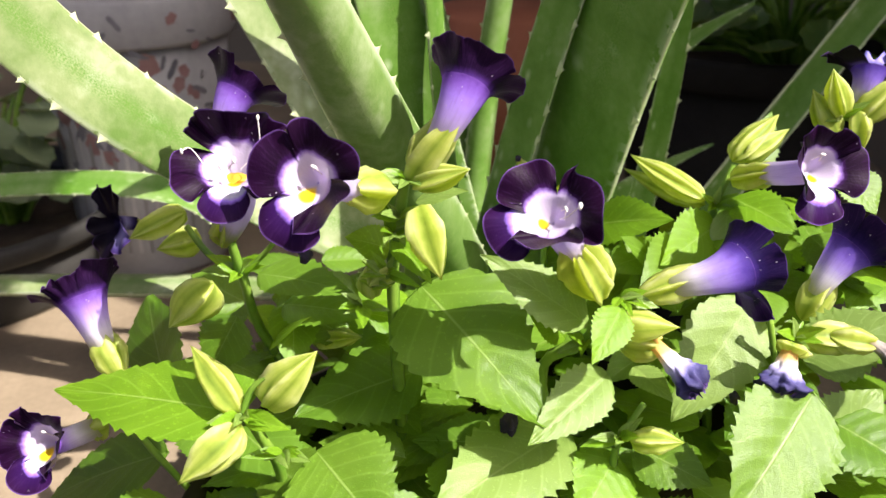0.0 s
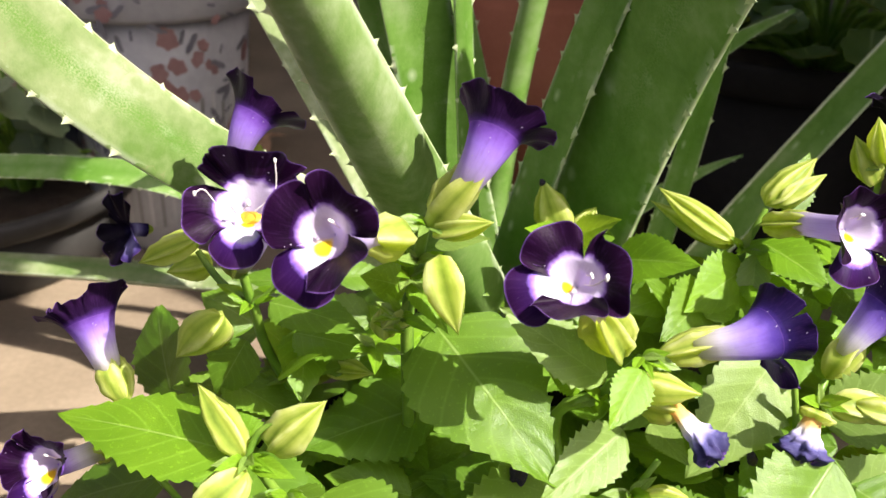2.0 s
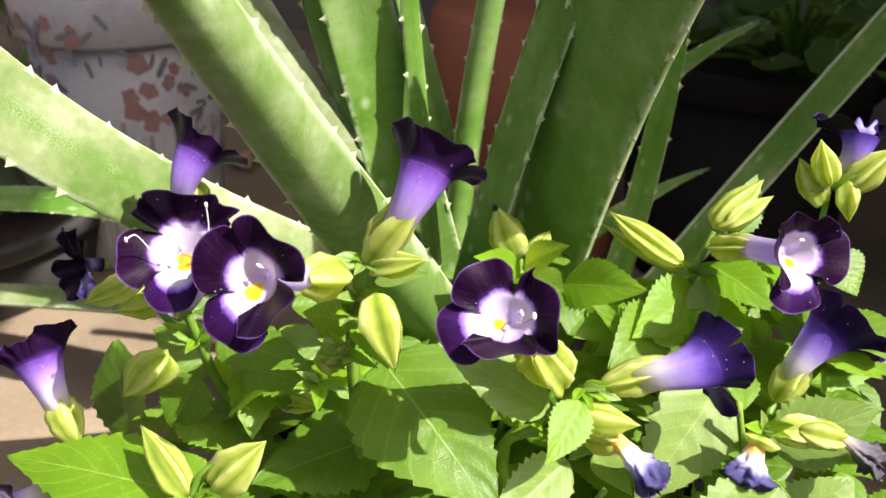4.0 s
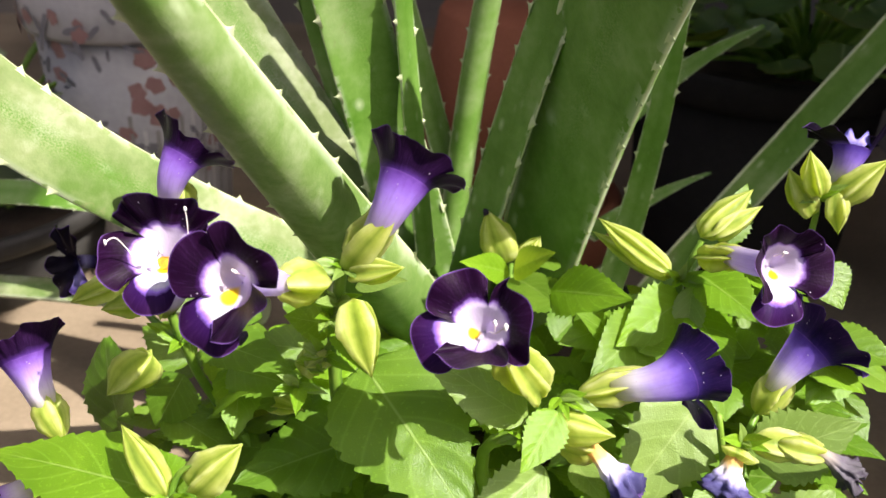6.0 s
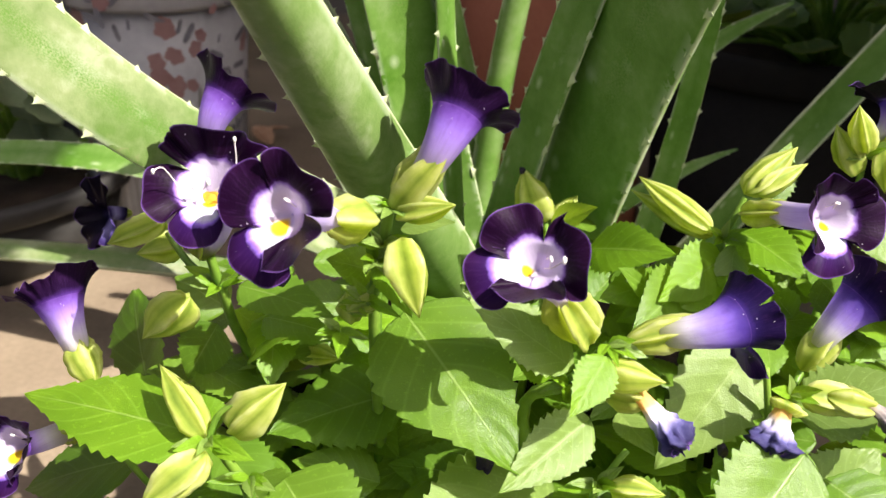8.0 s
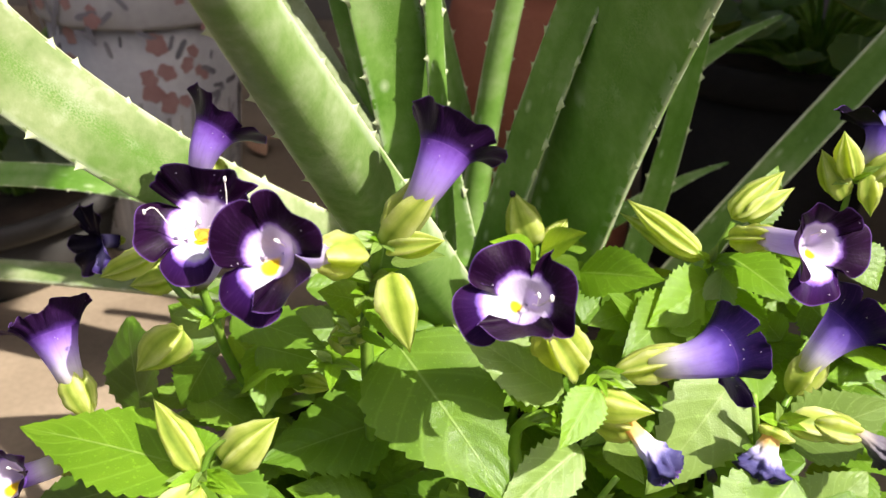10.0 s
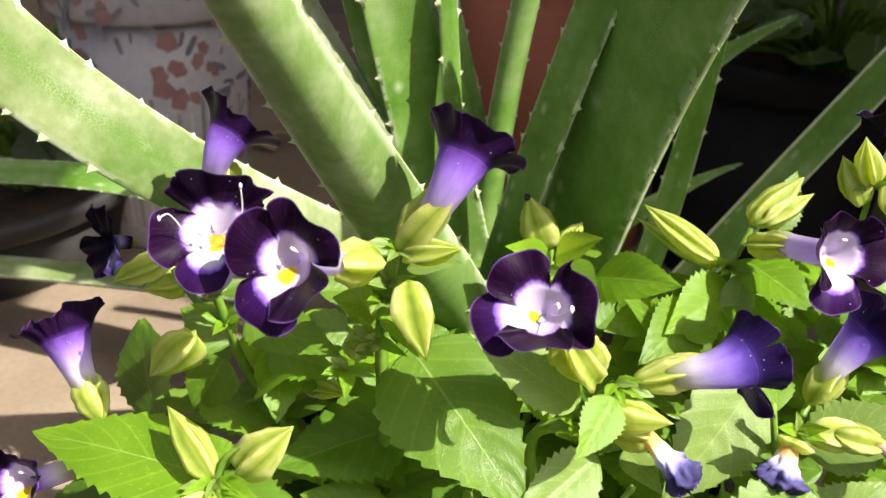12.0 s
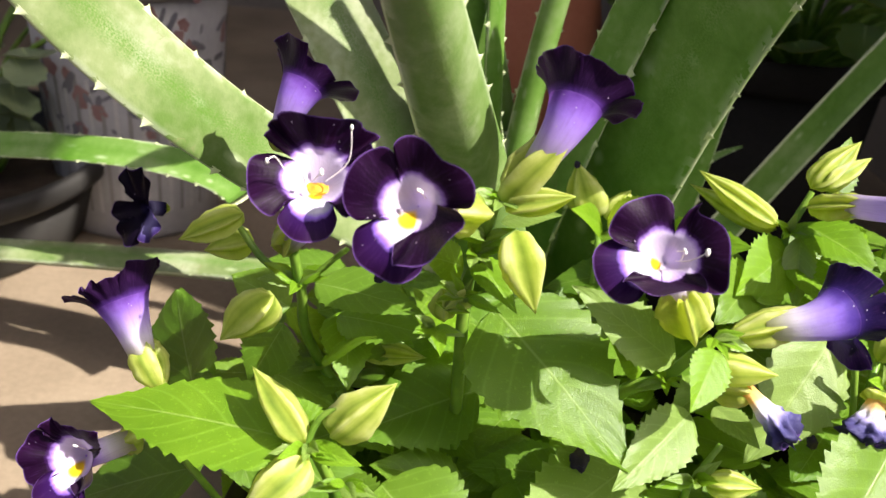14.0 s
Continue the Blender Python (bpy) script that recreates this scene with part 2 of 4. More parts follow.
def aloe_material(name, dark, middle, light, rough):
    """Waxy skin with pale flecks and a dusty bloom."""
    m, nt, b = mat_base(name, rough, 0.28)
    u, v = uv_split(nt)
    co = coords(nt)
    t = mathn(nt, "ADD", noise_fac(nt, co, 26.0, 4.0), mathn(nt, "MULTIPLY", mathn(nt, "SUBTRACT", noise_fac(nt, co, 300.0, 3.0), 0.5), 0.22))
    col = ramp(nt, t, [(0.30, dark), (0.52, middle), (0.74, light)])
    mp = nt.nodes.new("ShaderNodeCombineXYZ")
    nt.links.new(mathn(nt, "MULTIPLY", u, 13.0), mp.inputs[0])
    nt.links.new(mathn(nt, "MULTIPLY", v, 3.2), mp.inputs[1])
    vo = nt.nodes.new("ShaderNodeTexVoronoi")
    vo.inputs["Scale"].default_value = 1.0
    nt.links.new(mp.outputs[0], vo.inputs["Vector"])
    sp = mathn(nt, "SUBTRACT", 1.0, mathn(nt, "MULTIPLY", vo.outputs[0], 4.6), clamp=True)
    sp = mathn(nt, "MULTIPLY", sp, mathn(nt, "GREATER_THAN", noise_fac(nt, co, 45.0), 0.43))
    col = mix(nt, mathn(nt, "MULTIPLY", sp, 0.6), col, (0.52, 0.60, 0.38))
    mb = nt.nodes.new("ShaderNodeCombineXYZ")
    nt.links.new(mathn(nt, "MULTIPLY", u, 380.0), mb.inputs[0])
    nt.links.new(mathn(nt, "MULTIPLY", v, 70.0), mb.inputs[1])
    band = mathn(nt, "SUBTRACT", 1.0, mathn(nt, "MULTIPLY", mathn(nt, "ABSOLUTE", mathn(nt, "SUBTRACT", v, 0.52)), 6.5), clamp=True)
    band = mathn(nt, "MULTIPLY", band, mathn(nt, "MULTIPLY", mathn(nt, "SUBTRACT", noise_fac(nt, mb.outputs[0], 1.0, 2.0), 0.32), 3.0, clamp=True))
    col = mix(nt, mathn(nt, "MULTIPLY", band, 0.85), col, (0.075, 0.19, 0.012))
    sc = nt.nodes.new("ShaderNodeTexVoronoi")
    sc.feature = "DISTANCE_TO_EDGE"
    sc.inputs["Scale"].default_value = 330.0
    nt.links.new(co, sc.inputs["Vector"])
    crack = mathn(nt, "MULTIPLY", mathn(nt, "LESS_THAN", sc.outputs[0], 0.05), mathn(nt, "GREATER_THAN", noise_fac(nt, co, 70.0, 3.0), 0.67))
    col = mix(nt, mathn(nt, "MULTIPLY", crack, 0.35), col, (0.20, 0.19, 0.09))
    rim = mathn(nt, "ABSOLUTE", mathn(nt, "SUBTRACT", mathn(nt, "FRACT", mathn(nt, "ADD", v, 0.5)), 0.5))
    cork = mathn(nt, "MULTIPLY", mathn(nt, "SUBTRACT", 1.0, mathn(nt, "MULTIPLY", rim, 5.0), clamp=True), mathn(nt, "GREATER_THAN", noise_fac(nt, co, 85.0, 4.0), 0.50))
    col = mix(nt, mathn(nt, "MULTIPLY", cork, 0.8), col, (0.50, 0.55, 0.40))
    # Pale margin band, lightened also to imitate sunlit leaf edges.
    col = mix(nt, mathn(nt, "SUBTRACT", 1.0, mathn(nt, "MULTIPLY", rim, 13.0), clamp=True), col, (0.58, 0.64, 0.38))
    nt.links.new(col, b.inputs["Base Color"])
    h = mathn(nt, "ADD", noise_fac(nt, co, 220.0, 4.0), mathn(nt, "MULTIPLY", noise_fac(nt, co, 1400.0, 2.0), 0.4))
    bump(nt, b, h, 0.22, 0.001)
    b.inputs["Subsurface Weight"].default_value = 0.03
    b.inputs["Subsurface Radius"].default_value = (0.004, 0.007, 0.002)
    b.inputs["Subsurface Scale"].default_value = 0.6
    return m


def plain_material(name, dark, light, rough=0.7, scale=20.0, grain=400.0, relief=0.4, dist=0.002, spec=0.35):
    m, nt, b = mat_base(name, rough, spec)
    co = coords(nt)
    t = mathn(nt, "ADD", mathn(nt, "MULTIPLY", noise_fac(nt, co, scale, 5.0), 0.75), mathn(nt, "MULTIPLY", noise_fac(nt, co, grain, 3.0), 0.25))
    nt.links.new(ramp(nt, t, [(0.3, dark), (0.7, light)]), b.inputs["Base Color"])
    bump(nt, b, t, relief, dist)
    return m


M_CALYX, M_STEM = calyx_material(), stem_material()
# the outer aloe leaves carry a powdery bloom, the inner ones are plain green
M_ALOE_BLOOM = aloe_material("aloe_powdery", (0.095, 0.165, 0.034), (0.215, 0.268, 0.115), (0.42, 0.45, 0.31), 0.48)
M_ALOE = aloe_material("aloe_green", (0.072, 0.175, 0.014), (0.145, 0.270, 0.050), (0.250, 0.350, 0.135), 0.44)
M_ALOE_DULL = aloe_material("aloe_dull_green", (0.070, 0.155, 0.018), (0.150, 0.235, 0.065), (0.32, 0.38, 0.21), 0.46)
M_THORN = plain_material("aloe_thorn", (0.42, 0.50, 0.26), (0.62, 0.66, 0.42), 0.45, 300.0, 900.0, 0.1)
M_STAMEN = plain_material("stamen", (0.72, 0.66, 0.62), (0.88, 0.82, 0.80), 0.5, 400.0, 900.0, 0.1)
M_GOLD = plain_material("throat_gold", (0.30, 0.12, 0.01), (0.78, 0.44, 0.03), 0.5, 350.0, 1500.0, 0.2)
M_ANTHER = plain_material("anther", (0.86, 0.82, 0.76), (0.95, 0.93, 0.88), 0.5, 400.0, 900.0, 0.1)
M_DRY = plain_material("dry_petal", (0.010, 0.008, 0.018), (0.035, 0.025, 0.05), 0.8, 200.0, 900.0, 0.6)
M_FLOOR = plain_material("concrete_floor", (0.145, 0.108, 0.070), (0.29, 0.230, 0.156), 0.85, 9.0, 260.0, 0.35)
M_WALL = plain_material("grey_wall", (0.16, 0.135, 0.11), (0.26, 0.23, 0.19), 0.9, 6.0, 180.0, 0.5)
M_TERRA = plain_material("terracotta", (0.24, 0.075, 0.035), (0.36, 0.13, 0.07), 0.8, 14.0, 350.0, 0.35)
M_BLACKPOT = plain_material("black_plastic", (0.010, 0.009, 0.008), (0.022, 0.019, 0.016), 0.75, 20.0, 300.0, 0.1, spec=0.12)
M_GREYPOT = plain_material("grey_plastic", (0.020, 0.019, 0.018), (0.042, 0.040, 0.036), 0.6, 20.0, 300.0, 0.1)
M_SOIL = plain_material("soil", (0.02, 0.014, 0.009), (0.065, 0.045, 0.03), 0.95, 60.0, 500.0, 1.0, 0.004)
M_PALEPOT = plain_material("glazed_grey_white", (0.28, 0.275, 0.275), (0.46, 0.45, 0.44), 0.5, 12.0, 200.0, 0.1)
M_RED = plain_material("red_print", (0.25, 0.13, 0.12), (0.34, 0.21, 0.195), 0.55, 60.0, 300.0, 0.1)
M_STRIPE = plain_material("pale_flute", (0.40, 0.39, 0.38), (0.54, 0.53, 0.51), 0.55, 60.0, 300.0, 0.1)
M_FLUTE_DARK = plain_material("dark_flute", (0.22, 0.215, 0.20), (0.30, 0.29, 0.27), 0.55, 60.0, 300.0, 0.1)
M_INK = plain_material("grey_print", (0.13, 0.13, 0.15), (0.22, 0.215, 0.23), 0.55, 60.0, 300.0, 0.1)


# ---- shapes ----
def obj(name, bm, material, parent=None, label=""):
    me = bpy.data.meshes.new(name)
    bm.normal_update()
    bm.to_mesh(me)
    bm.free()
    me.polygons.foreach_set("use_smooth", [True] * len(me.polygons))
    if material:
        me.materials.append(material)
    ob = new(name, me)
    if parent:
        ob.parent = parent
    if label:
        ob["label"] = label
    return ob


def part(name, bm, material, parent, label=""):
    return obj(name, bm, material, parent, label)


def sheet(bm, n, m, place, uv, wrap=False):
    """A grid of n by m points: place(i, j) and uv(i, j); wrap closes it across."""
    layer = bm.loops.layers.uv.get("uv") or bm.loops.layers.uv.new("uv")
    vs = [[bm.verts.new(place(i, j)) for j in range(m)] for i in range(n)]
    for i in range(n - 1):
        for j in range(m if wrap else m - 1):
            k = (j + 1) % m
            f = bm.faces.new((vs[i][j], vs[i][k], vs[i + 1][k], vs[i + 1][j]))
            for loop, (a, c) in zip(f.loops, ((i, j), (i, j + 1), (i + 1, j + 1), (i + 1, j))):
                loop[layer].uv = uv(a, c)
    return vs


def frame_of(axis, up):
    """Right, up and ahead: a turn whose z runs along axis and whose y leans to up."""
    z = Vector(axis).normalized()
    y = Vector(up) - z * z.dot(Vector(up))
    if y.length < 1e-6:
        y = z.orthogonal()
    y.normalize()
    return Matrix((y.cross(z), y, z)).transposed()


def bezier(a, b, c, t):
    return a * (1 - t) ** 2 + b * 2 * t * (1 - t) + c * t * t


def tube_bm(points, radii, sides=7, square=0.0):
    """A round or squarish stem through points."""
    bm = bmesh.new()
    pts = [Vector(p) for p in points]
    # smooth the run
    run = []
    n = len(pts)
    for i in range(n - 1):
        p0, p1, p2, p3 = pts[max(i - 1, 0)], pts[i], pts[i + 1], pts[min(i + 2, n - 1)]
        for k in range(5):
            t = k / 5
            run.append((0.5 * (2 * p1 + (p2 - p0) * t + (2 * p0 - 5 * p1 + 4 * p2 - p3) * t * t + (3 * p1 - p0 - 3 * p2 + p3) * t ** 3), radii[i] * (1 - t) + radii[i + 1] * t))
    run.append((pts[-1], radii[-1]))
    side = Vector((1, 0.3, 0.1))

    def place(i, j):
        p, r = run[i]
        d = (run[min(i + 1, len(run) - 1)][0] - run[max(i - 1, 0)][0]).normalized()
        u = (side - d * side.dot(d)).normalized()
        w = d.cross(u)
        a = 2 * math.pi * j / sides
        q = 1 + square * math.cos(4 * a)
        return p + (u * math.cos(a) + w * math.sin(a)) * r * q

    sheet(bm, len(run), sides, place, lambda i, j: (j / sides, i / 10), True)
    return bm


def stem(parent, points, r0=0.0016, r1=0.001, label=""):
    n = len(points)
    return part("stem", tube_bm(points, [r0 + (r1 - r0) * i / (n - 1) for i in range(n)], 8, 0.10), M_STEM, parent, label)


def blade_bm(base, tip, width, face, droop=0.0, fold=0.25, teeth=9, wide_at=0.36, seed=0, twist=0.0):
    """A toothed ovate leaf blade from base to tip; face: the way its upper side looks."""
    rnd = random.Random(seed)
    b, t = Vector(base), Vector(tip)
    length = (t - b).length
    m = frame_of(t - b, face)
    bm = bmesh.new()
    n, half = teeth * 4 + 1, 6
    wob = [rnd.uniform(-1, 1) for _ in range(6)]

    def place(i, j):
        u = i / (n - 1)
        s = (j - half) / half
        # ovate outline, pointed tip
        k = math.log(0.5) / math.log(wide_at)
        w = math.sin(math.pi * u ** k) ** 0.90 * (1 - 0.22 * u * u) * 1.04 if 0 < u < 1 else 0.0
        tooth = 1.0
        if abs(s) > 0.99 and 0.08 < u < 0.97:
            f = (i % 4) / 4
            tooth = 1.0 + (0.13 + 0.04 * math.sin(i * 1.7 + wob[3] * 6 + s)) * (0.75 - f if f else 0.9) - 0.04
        x = s * width / 2 * w * tooth
        z = u * length + (0.012 * length if abs(s) > 0.99 else 0)
        # side veins sink, the blade between them bulges
        ph = u * 7.0 - abs(s) * 1.9
        bulge = 0.013 * width * (abs(math.sin(math.pi * ph)) - 0.5) * (1 - abs(s) * 0.4) * (1 if abs(s) > 0.05 else 0)
        y = abs(x) * fold * (1 - 0.45 * s * s) + droop * length * (0.25 - (u - 0.5) ** 2) + bulge
        y += 0.03 * width * s * wob[0] * math.sin(3 * u + wob[1] * 3) + 0.025 * width * math.sin(7 * u + wob[2] * 4) * s * s
        a = twist * u
        x, y = x * math.cos(a) - y * math.sin(a), x * math.sin(a) + y * math.cos(a)
        return b + m @ Vector((x, y, z))

    sheet(bm, n, 2 * half + 1, place, lambda i, j: (i / (n - 1), (j - half) / half))
    return bm


SEED = [100]


def leaf(parent, base, tip, width, face, material=None, droop=0.14, fold=0.20, teeth=13, label="", wide_at=0.36, twist=0.0):
    SEED[0] += 1
    return part("leaf", blade_bm(base, tip, width, face, droop, fold, teeth, wide_at, SEED[0], twist), material or M_LEAF, parent, label)


def calyx_bm(base, tip, width, up=(0, 0, 1), ribs=5, open_end=0.0, bend=0.0, seed=0):
    """A winged pod with keeled ribs; open_end > 0 leaves it open there with pointed teeth."""
    b, t = Vector(base), Vector(tip)
    length = (t - b).length
    m = frame_of(t - b, up)
    bm = bmesh.new()
    n, sides = 15, ribs * 6
    rnd = random.Random(seed)
    ph = rnd.uniform(0, 1)

    def place(i, j):
        u = i / (n - 1)
        a = 2 * math.pi * (j + 6 * ph) / sides
        rib = abs(math.cos((a - ph * 2 * math.pi * 6 / sides) * ribs / 2))
        a += 0.42 * math.sin(a + seed * 1.9)
        r = math.sin(math.pi * min(u, 0.999) ** 0.70) ** (0.60 + 0.50 * u) if 0 < u < 1 else 0.0
        end = 1.0
        if open_end:
            r = min(1.0, math.sin(math.pi * (u * 0.80) ** 0.80) ** 0.8)
            end = 1.0 - 0.17 * u ** 3 * (1 - rib)
        keel = 0.72 + 0.46 * rib ** 6
        flat = 1.0 + 0.20 * math.cos(2 * a)
        keel *= 1 + 0.16 * noise.noise(Vector((math.cos(a) * 1.5, math.sin(a) * 1.5, u * 4 + seed))) + 0.10 * rib ** 5 * noise.noise(Vector((a * 2, 0, u * 11 + seed)))
        x = r * keel * flat * width / 2 * math.cos(a)
        y = r * keel / flat * width / 2 * math.sin(a) + bend * length * u * u
        return b + m @ Vector((x, y, u * end * length))

    sheet(bm, n, sides, place, lambda i, j: (j / 6 + ph * 0 + 0.5, i / (n - 1)), True)
    bmesh.ops.remove_doubles(bm, verts=bm.verts, dist=1e-6)
    return bm


def calyx(parent, base, tip, width, up=(0, 0, 1), name="bud", label="", open_end=0.0, bend=0.0):
    SEED[0] += 1
    return part(name, calyx_bm(base, tip, width, up, 5, open_end, bend, SEED[0]), M_CALYX, parent, label)


def petal_bm(m, centre, at, span, length, mouth, raised=45.0, curl=30.0, wide=1.2, ruffle=0.06, waves=3, notch=0.0, notch_at=0.0, pleat=0.0, frill=0.0, swell=128.0, seed=0, deep=0.0, root=None):
    """One rounded lobe of the flower, hinged on the throat's edge; at and span in degrees round the throat, from its right side.
    raised: degrees by which it stands up from the face of the flower; curl: degrees by which it bends back on its way out.
    With deep > 0 the sheet begins inside the funnel and runs over its edge without a break."""
    rnd = random.Random(seed)
    ph = rnd.uniform(0, 6.28)
    bm = bmesh.new()
    inner = 8 if deep else 0
    n, k = 17, 31
    rat, rspan = root or (at, span)
    o, c = radians(raised), radians(curl) + 1e-4

    def ring(th, r, z):
        return Vector((r * math.cos(th), r * math.sin(th) * 1.04, z))

    def place(i, j):
        q = 2 * j / (k - 1) - 1
        if i < inner:
            a = i / inner
            return centre + m @ ring(radians(rat + rspan * 1.04 * q), mouth * (0.06 + 0.94 * a ** 0.80), -deep * mouth * (1 - a) - 0.0003)
        s = (i - inner) / (n - 1)
        foot = ring(radians(rat + rspan * q), mouth, 0)
        th = radians(at)
        out, side = Vector((math.cos(th), math.sin(th) * 1.04, 0)), Vector((-math.sin(th), math.cos(th) * 1.04, 0))
        f = q * radians(swell)
        edge = 1 + 0.030 * math.sin(5 * q + ph) + 0.014 * math.sin(13 * q + 2 * ph) + frill * (abs(math.sin(10.5 * q + ph)) - 0.4)
        reach = mouth + length * (0.50 + 0.52 * math.cos(f) * edge - notch * math.exp(-((q - notch_at) / 0.13) ** 2))
        across = 0.5 * wide * length * math.sin(f) * edge
        d = reach - foot.dot(out) / 1.0
        t = across - foot.dot(side)
        run = (math.sin(o) - math.sin(o - c * s)) / c
        rise = (math.cos(o - c * s) - math.cos(o)) / c
        wave = ruffle * length * s * s * (math.sin(waves * math.pi * q + ph) + 0.45 * math.sin(9 * q + 3 * ph)) + pleat * length * s * abs(math.sin(2.5 * math.pi * q + ph))
        # across the lobe it is dished a little
        dish = 0.10 * length * s * (q * q)
        up_dir = Vector((-math.sin(o - c * s) * out.x, -math.sin(o - c * s) * out.y, math.cos(o - c * s)))
        p = foot + out * (d * run) + side * (t * s ** 0.9) + Vector((0, 0, d * rise)) + up_dir * (wave + dish)
        p.z -= 0.0003 if deep else 0.0001
        return centre + m @ p

    def way(i, j):
        if not deep:
            return (j / (k - 1), i / (n - 1))
        return (j / (k - 1), 0.3 * i / inner if i < inner else 0.3 + 0.7 * (i - inner) / (n - 1))

    sheet(bm, n + inner, k, place, way)
    return bm


def flower(parent, base, throat, up, size=1.0, calyx_share=0.45, calyx_w=0.0085, lobes=None, face=None, pale=False, stamens=True, label="", calyx_base=None, mouth=0.0068, tube=None, trumpet=False, gold=False, throat_depth=0.46, blue=False):
    """A wishbone flower: tube from base to throat, two-lipped dark rim, winged calyx round the foot."""
    SEED[0] += 1
    b, t = Vector(base), Vector(throat)
    if trumpet:
        t = b + (t - b) * 0.78
    axis = Vector(face).normalized() if face else (t - b).normalized()
    length = (t - b).length
    m = frame_of(axis, up)
    mouth = mouth * size
    bm = bmesh.new()
    n, sides = 13, 24
    bend_from = (t - b).normalized()
    ctrl = t - axis * length * 0.5

    end = t if trumpet else t - axis * mouth * throat_depth * 0.95

    def place(i, j):
        u = i / (n - 1)
        p = bezier(b, ctrl, end, u)
        d = (2 * (1 - u) * (ctrl - b) + 2 * u * (end - ctrl)).normalized()
        f = frame_of(d, m @ Vector((0, 1, 0)))
        a = 2 * math.pi * j / sides
        r = mouth * (0.50 + 0.20 * u + 0.30 * u ** 2.4 if trumpet else 0.60 + 0.05 * u)
        r *= 1 + 0.05 * math.cos(5 * a) * (1 - u * u)
        return p + f @ Vector((r * math.cos(a), r * 1.04 * math.sin(a), 0))

    sheet(bm, n, sides, place, lambda i, j: (j / sides, i / (n - 1) * 0.99), True)
    fl = part("flower", bm, tube or M_TUBE_PALE if tube or pale else M_TUBE_BLUE if blue else M_TUBE, parent, label or "dark purple wishbone flower with a lilac tube")
    spec = lobes or {}
    for name, mat, at, span, ln, kw in (
        ("upper_lip", M_UPPER, 90, 56, 0.0118, dict(raised=44, curl=36, wide=2.15, notch=0.16, waves=3, ruffle=0.07)),
        ("side_petal", M_SIDE, 192, 46, 0.0124, dict(raised=38, curl=35, wide=1.55)),
        ("side_petal", M_SIDE, -12, 46, 0.0124, dict(raised=38, curl=35, wide=1.55)),
        ("lower_petal", M_LOWER, 270, 42, 0.0138, dict(raised=34, curl=44, wide=1.36)),
    ):
        key = name if name != "side_petal" else ("left" if at > 90 else "right")
        own = dict(kw)
        if trumpet:
            own.update(swell=78, frill=0.05, ruffle=0.085, waves=2, notch=0.08 if name == "upper_lip" else 0.0, raised=72, curl=42, wide={"upper_lip": 2.2, "side_petal": 1.9, "lower_petal": 1.8}[name])
            ln = {"upper_lip": 0.0122, "side_petal": 0.0126, "lower_petal": 0.0122}[name]
            mat = M_OUTER_BLUE if blue else M_OUTER
        change = dict(spec.get(key, {}))
        if change.pop("none", False):
            continue
        mat = change.pop("skin", mat)
        if change.pop("dark", False):
            mat = M_SIDE_DARK
        at2, span2, ln2 = change.pop("at", at), change.pop("span", span), change.pop("length", ln)
        own.update(change)
        SEED[0] += 1
        if not trumpet:
            own.update(deep=throat_depth * 2, root=(at, span))
        part(name, petal_bm(m, t, at2, span2, ln2 * size, mouth * (1.0 if trumpet else 0.95), seed=SEED[0], **own), mat, fl)
    if gold:
        bm = bmesh.new()
        bmesh.ops.create_icosphere(bm, subdivisions=3, radius=1.0)
        for vert in bm.verts:
            q = vert.co * (1 + 0.5 * noise.noise(vert.co * 1.8 + Vector((3, 1, 0))))
            vert.co = t + m @ Vector((q.x * mouth * 0.50, mouth * (0.28 * q.y - 0.12), mouth * (0.10 * q.z - 0.70)))
        part("throat_blotch", bm, M_GOLD, fl)
    if stamens:
        for sx in (-1, 1):
            p0 = t + m @ Vector((sx * mouth * 0.22, mouth * 0.50, -mouth * 0.35))
            p1 = t + m @ Vector((sx * mouth * 0.12, mouth * 0.60, -mouth * 0.05))
            p2 = t + m @ Vector((sx * mouth * 0.03, mouth * 0.70, 0.0015 * size))
            part("stamen", tube_bm([p0, p1, p2], [0.00018, 0.00017, 0.00015], 6), M_STAMEN, fl)
        bm = bmesh.new()
        bmesh.ops.create_uvsphere(bm, u_segments=8, v_segments=6, radius=0.0007 * size, matrix=Matrix.Translation(t + m @ Vector((0, mouth * 0.72, 0.002 * size))) @ m.to_4x4() @ Matrix.Diagonal((1.5, 0.7, 0.8, 1)))
        part("anther", bm, M_ANTHER, fl)
    cb = Vector(calyx_base) if calyx_base else b - bend_from * 0.003
    top = b + bend_from * length * calyx_share
    SEED[0] += 1
    part("calyx", calyx_bm(cb, top, calyx_w * 0.88, up, 5, 1.0, 0.0, SEED[0]), M_CALYX, fl, "yellow-green winged calyx")
    return fl


def thing(name, at, label, category, group="", kind=""):
    ob = new(name)
    ob.empty_display_size = 0.02
    ob.location = at
    return tagged(ob, label, category, group, kind)


def settle(root):
    """Keeps the parts where they were built while their root stands at its base."""
    bpy.context.view_layer.update()
    inv = root.matrix_world.inverted()
    for ob in root.children:
        ob.matrix_parent_inverse = inv


def spike_mesh(lean):
    """A thorn that rises from the leaf's edge on a broad foot and leans to the leaf's tip."""
    bm = bmesh.new()
    rings, seg = 6, 10

    def place(i, j):
        u = i / (rings - 1)
        a = 2 * math.pi * j / seg
        w = (1 - u) ** 1.7 * 2.3 + 0.05
        return Vector((w * math.cos(a) + lean * 0.75 * u * u, w * 0.26 * math.sin(a) + 0.02, 1.9 * u - 0.35))

    vs = sheet(bm, rings, seg, place, lambda i, j: (i / rings, j / seg), True)
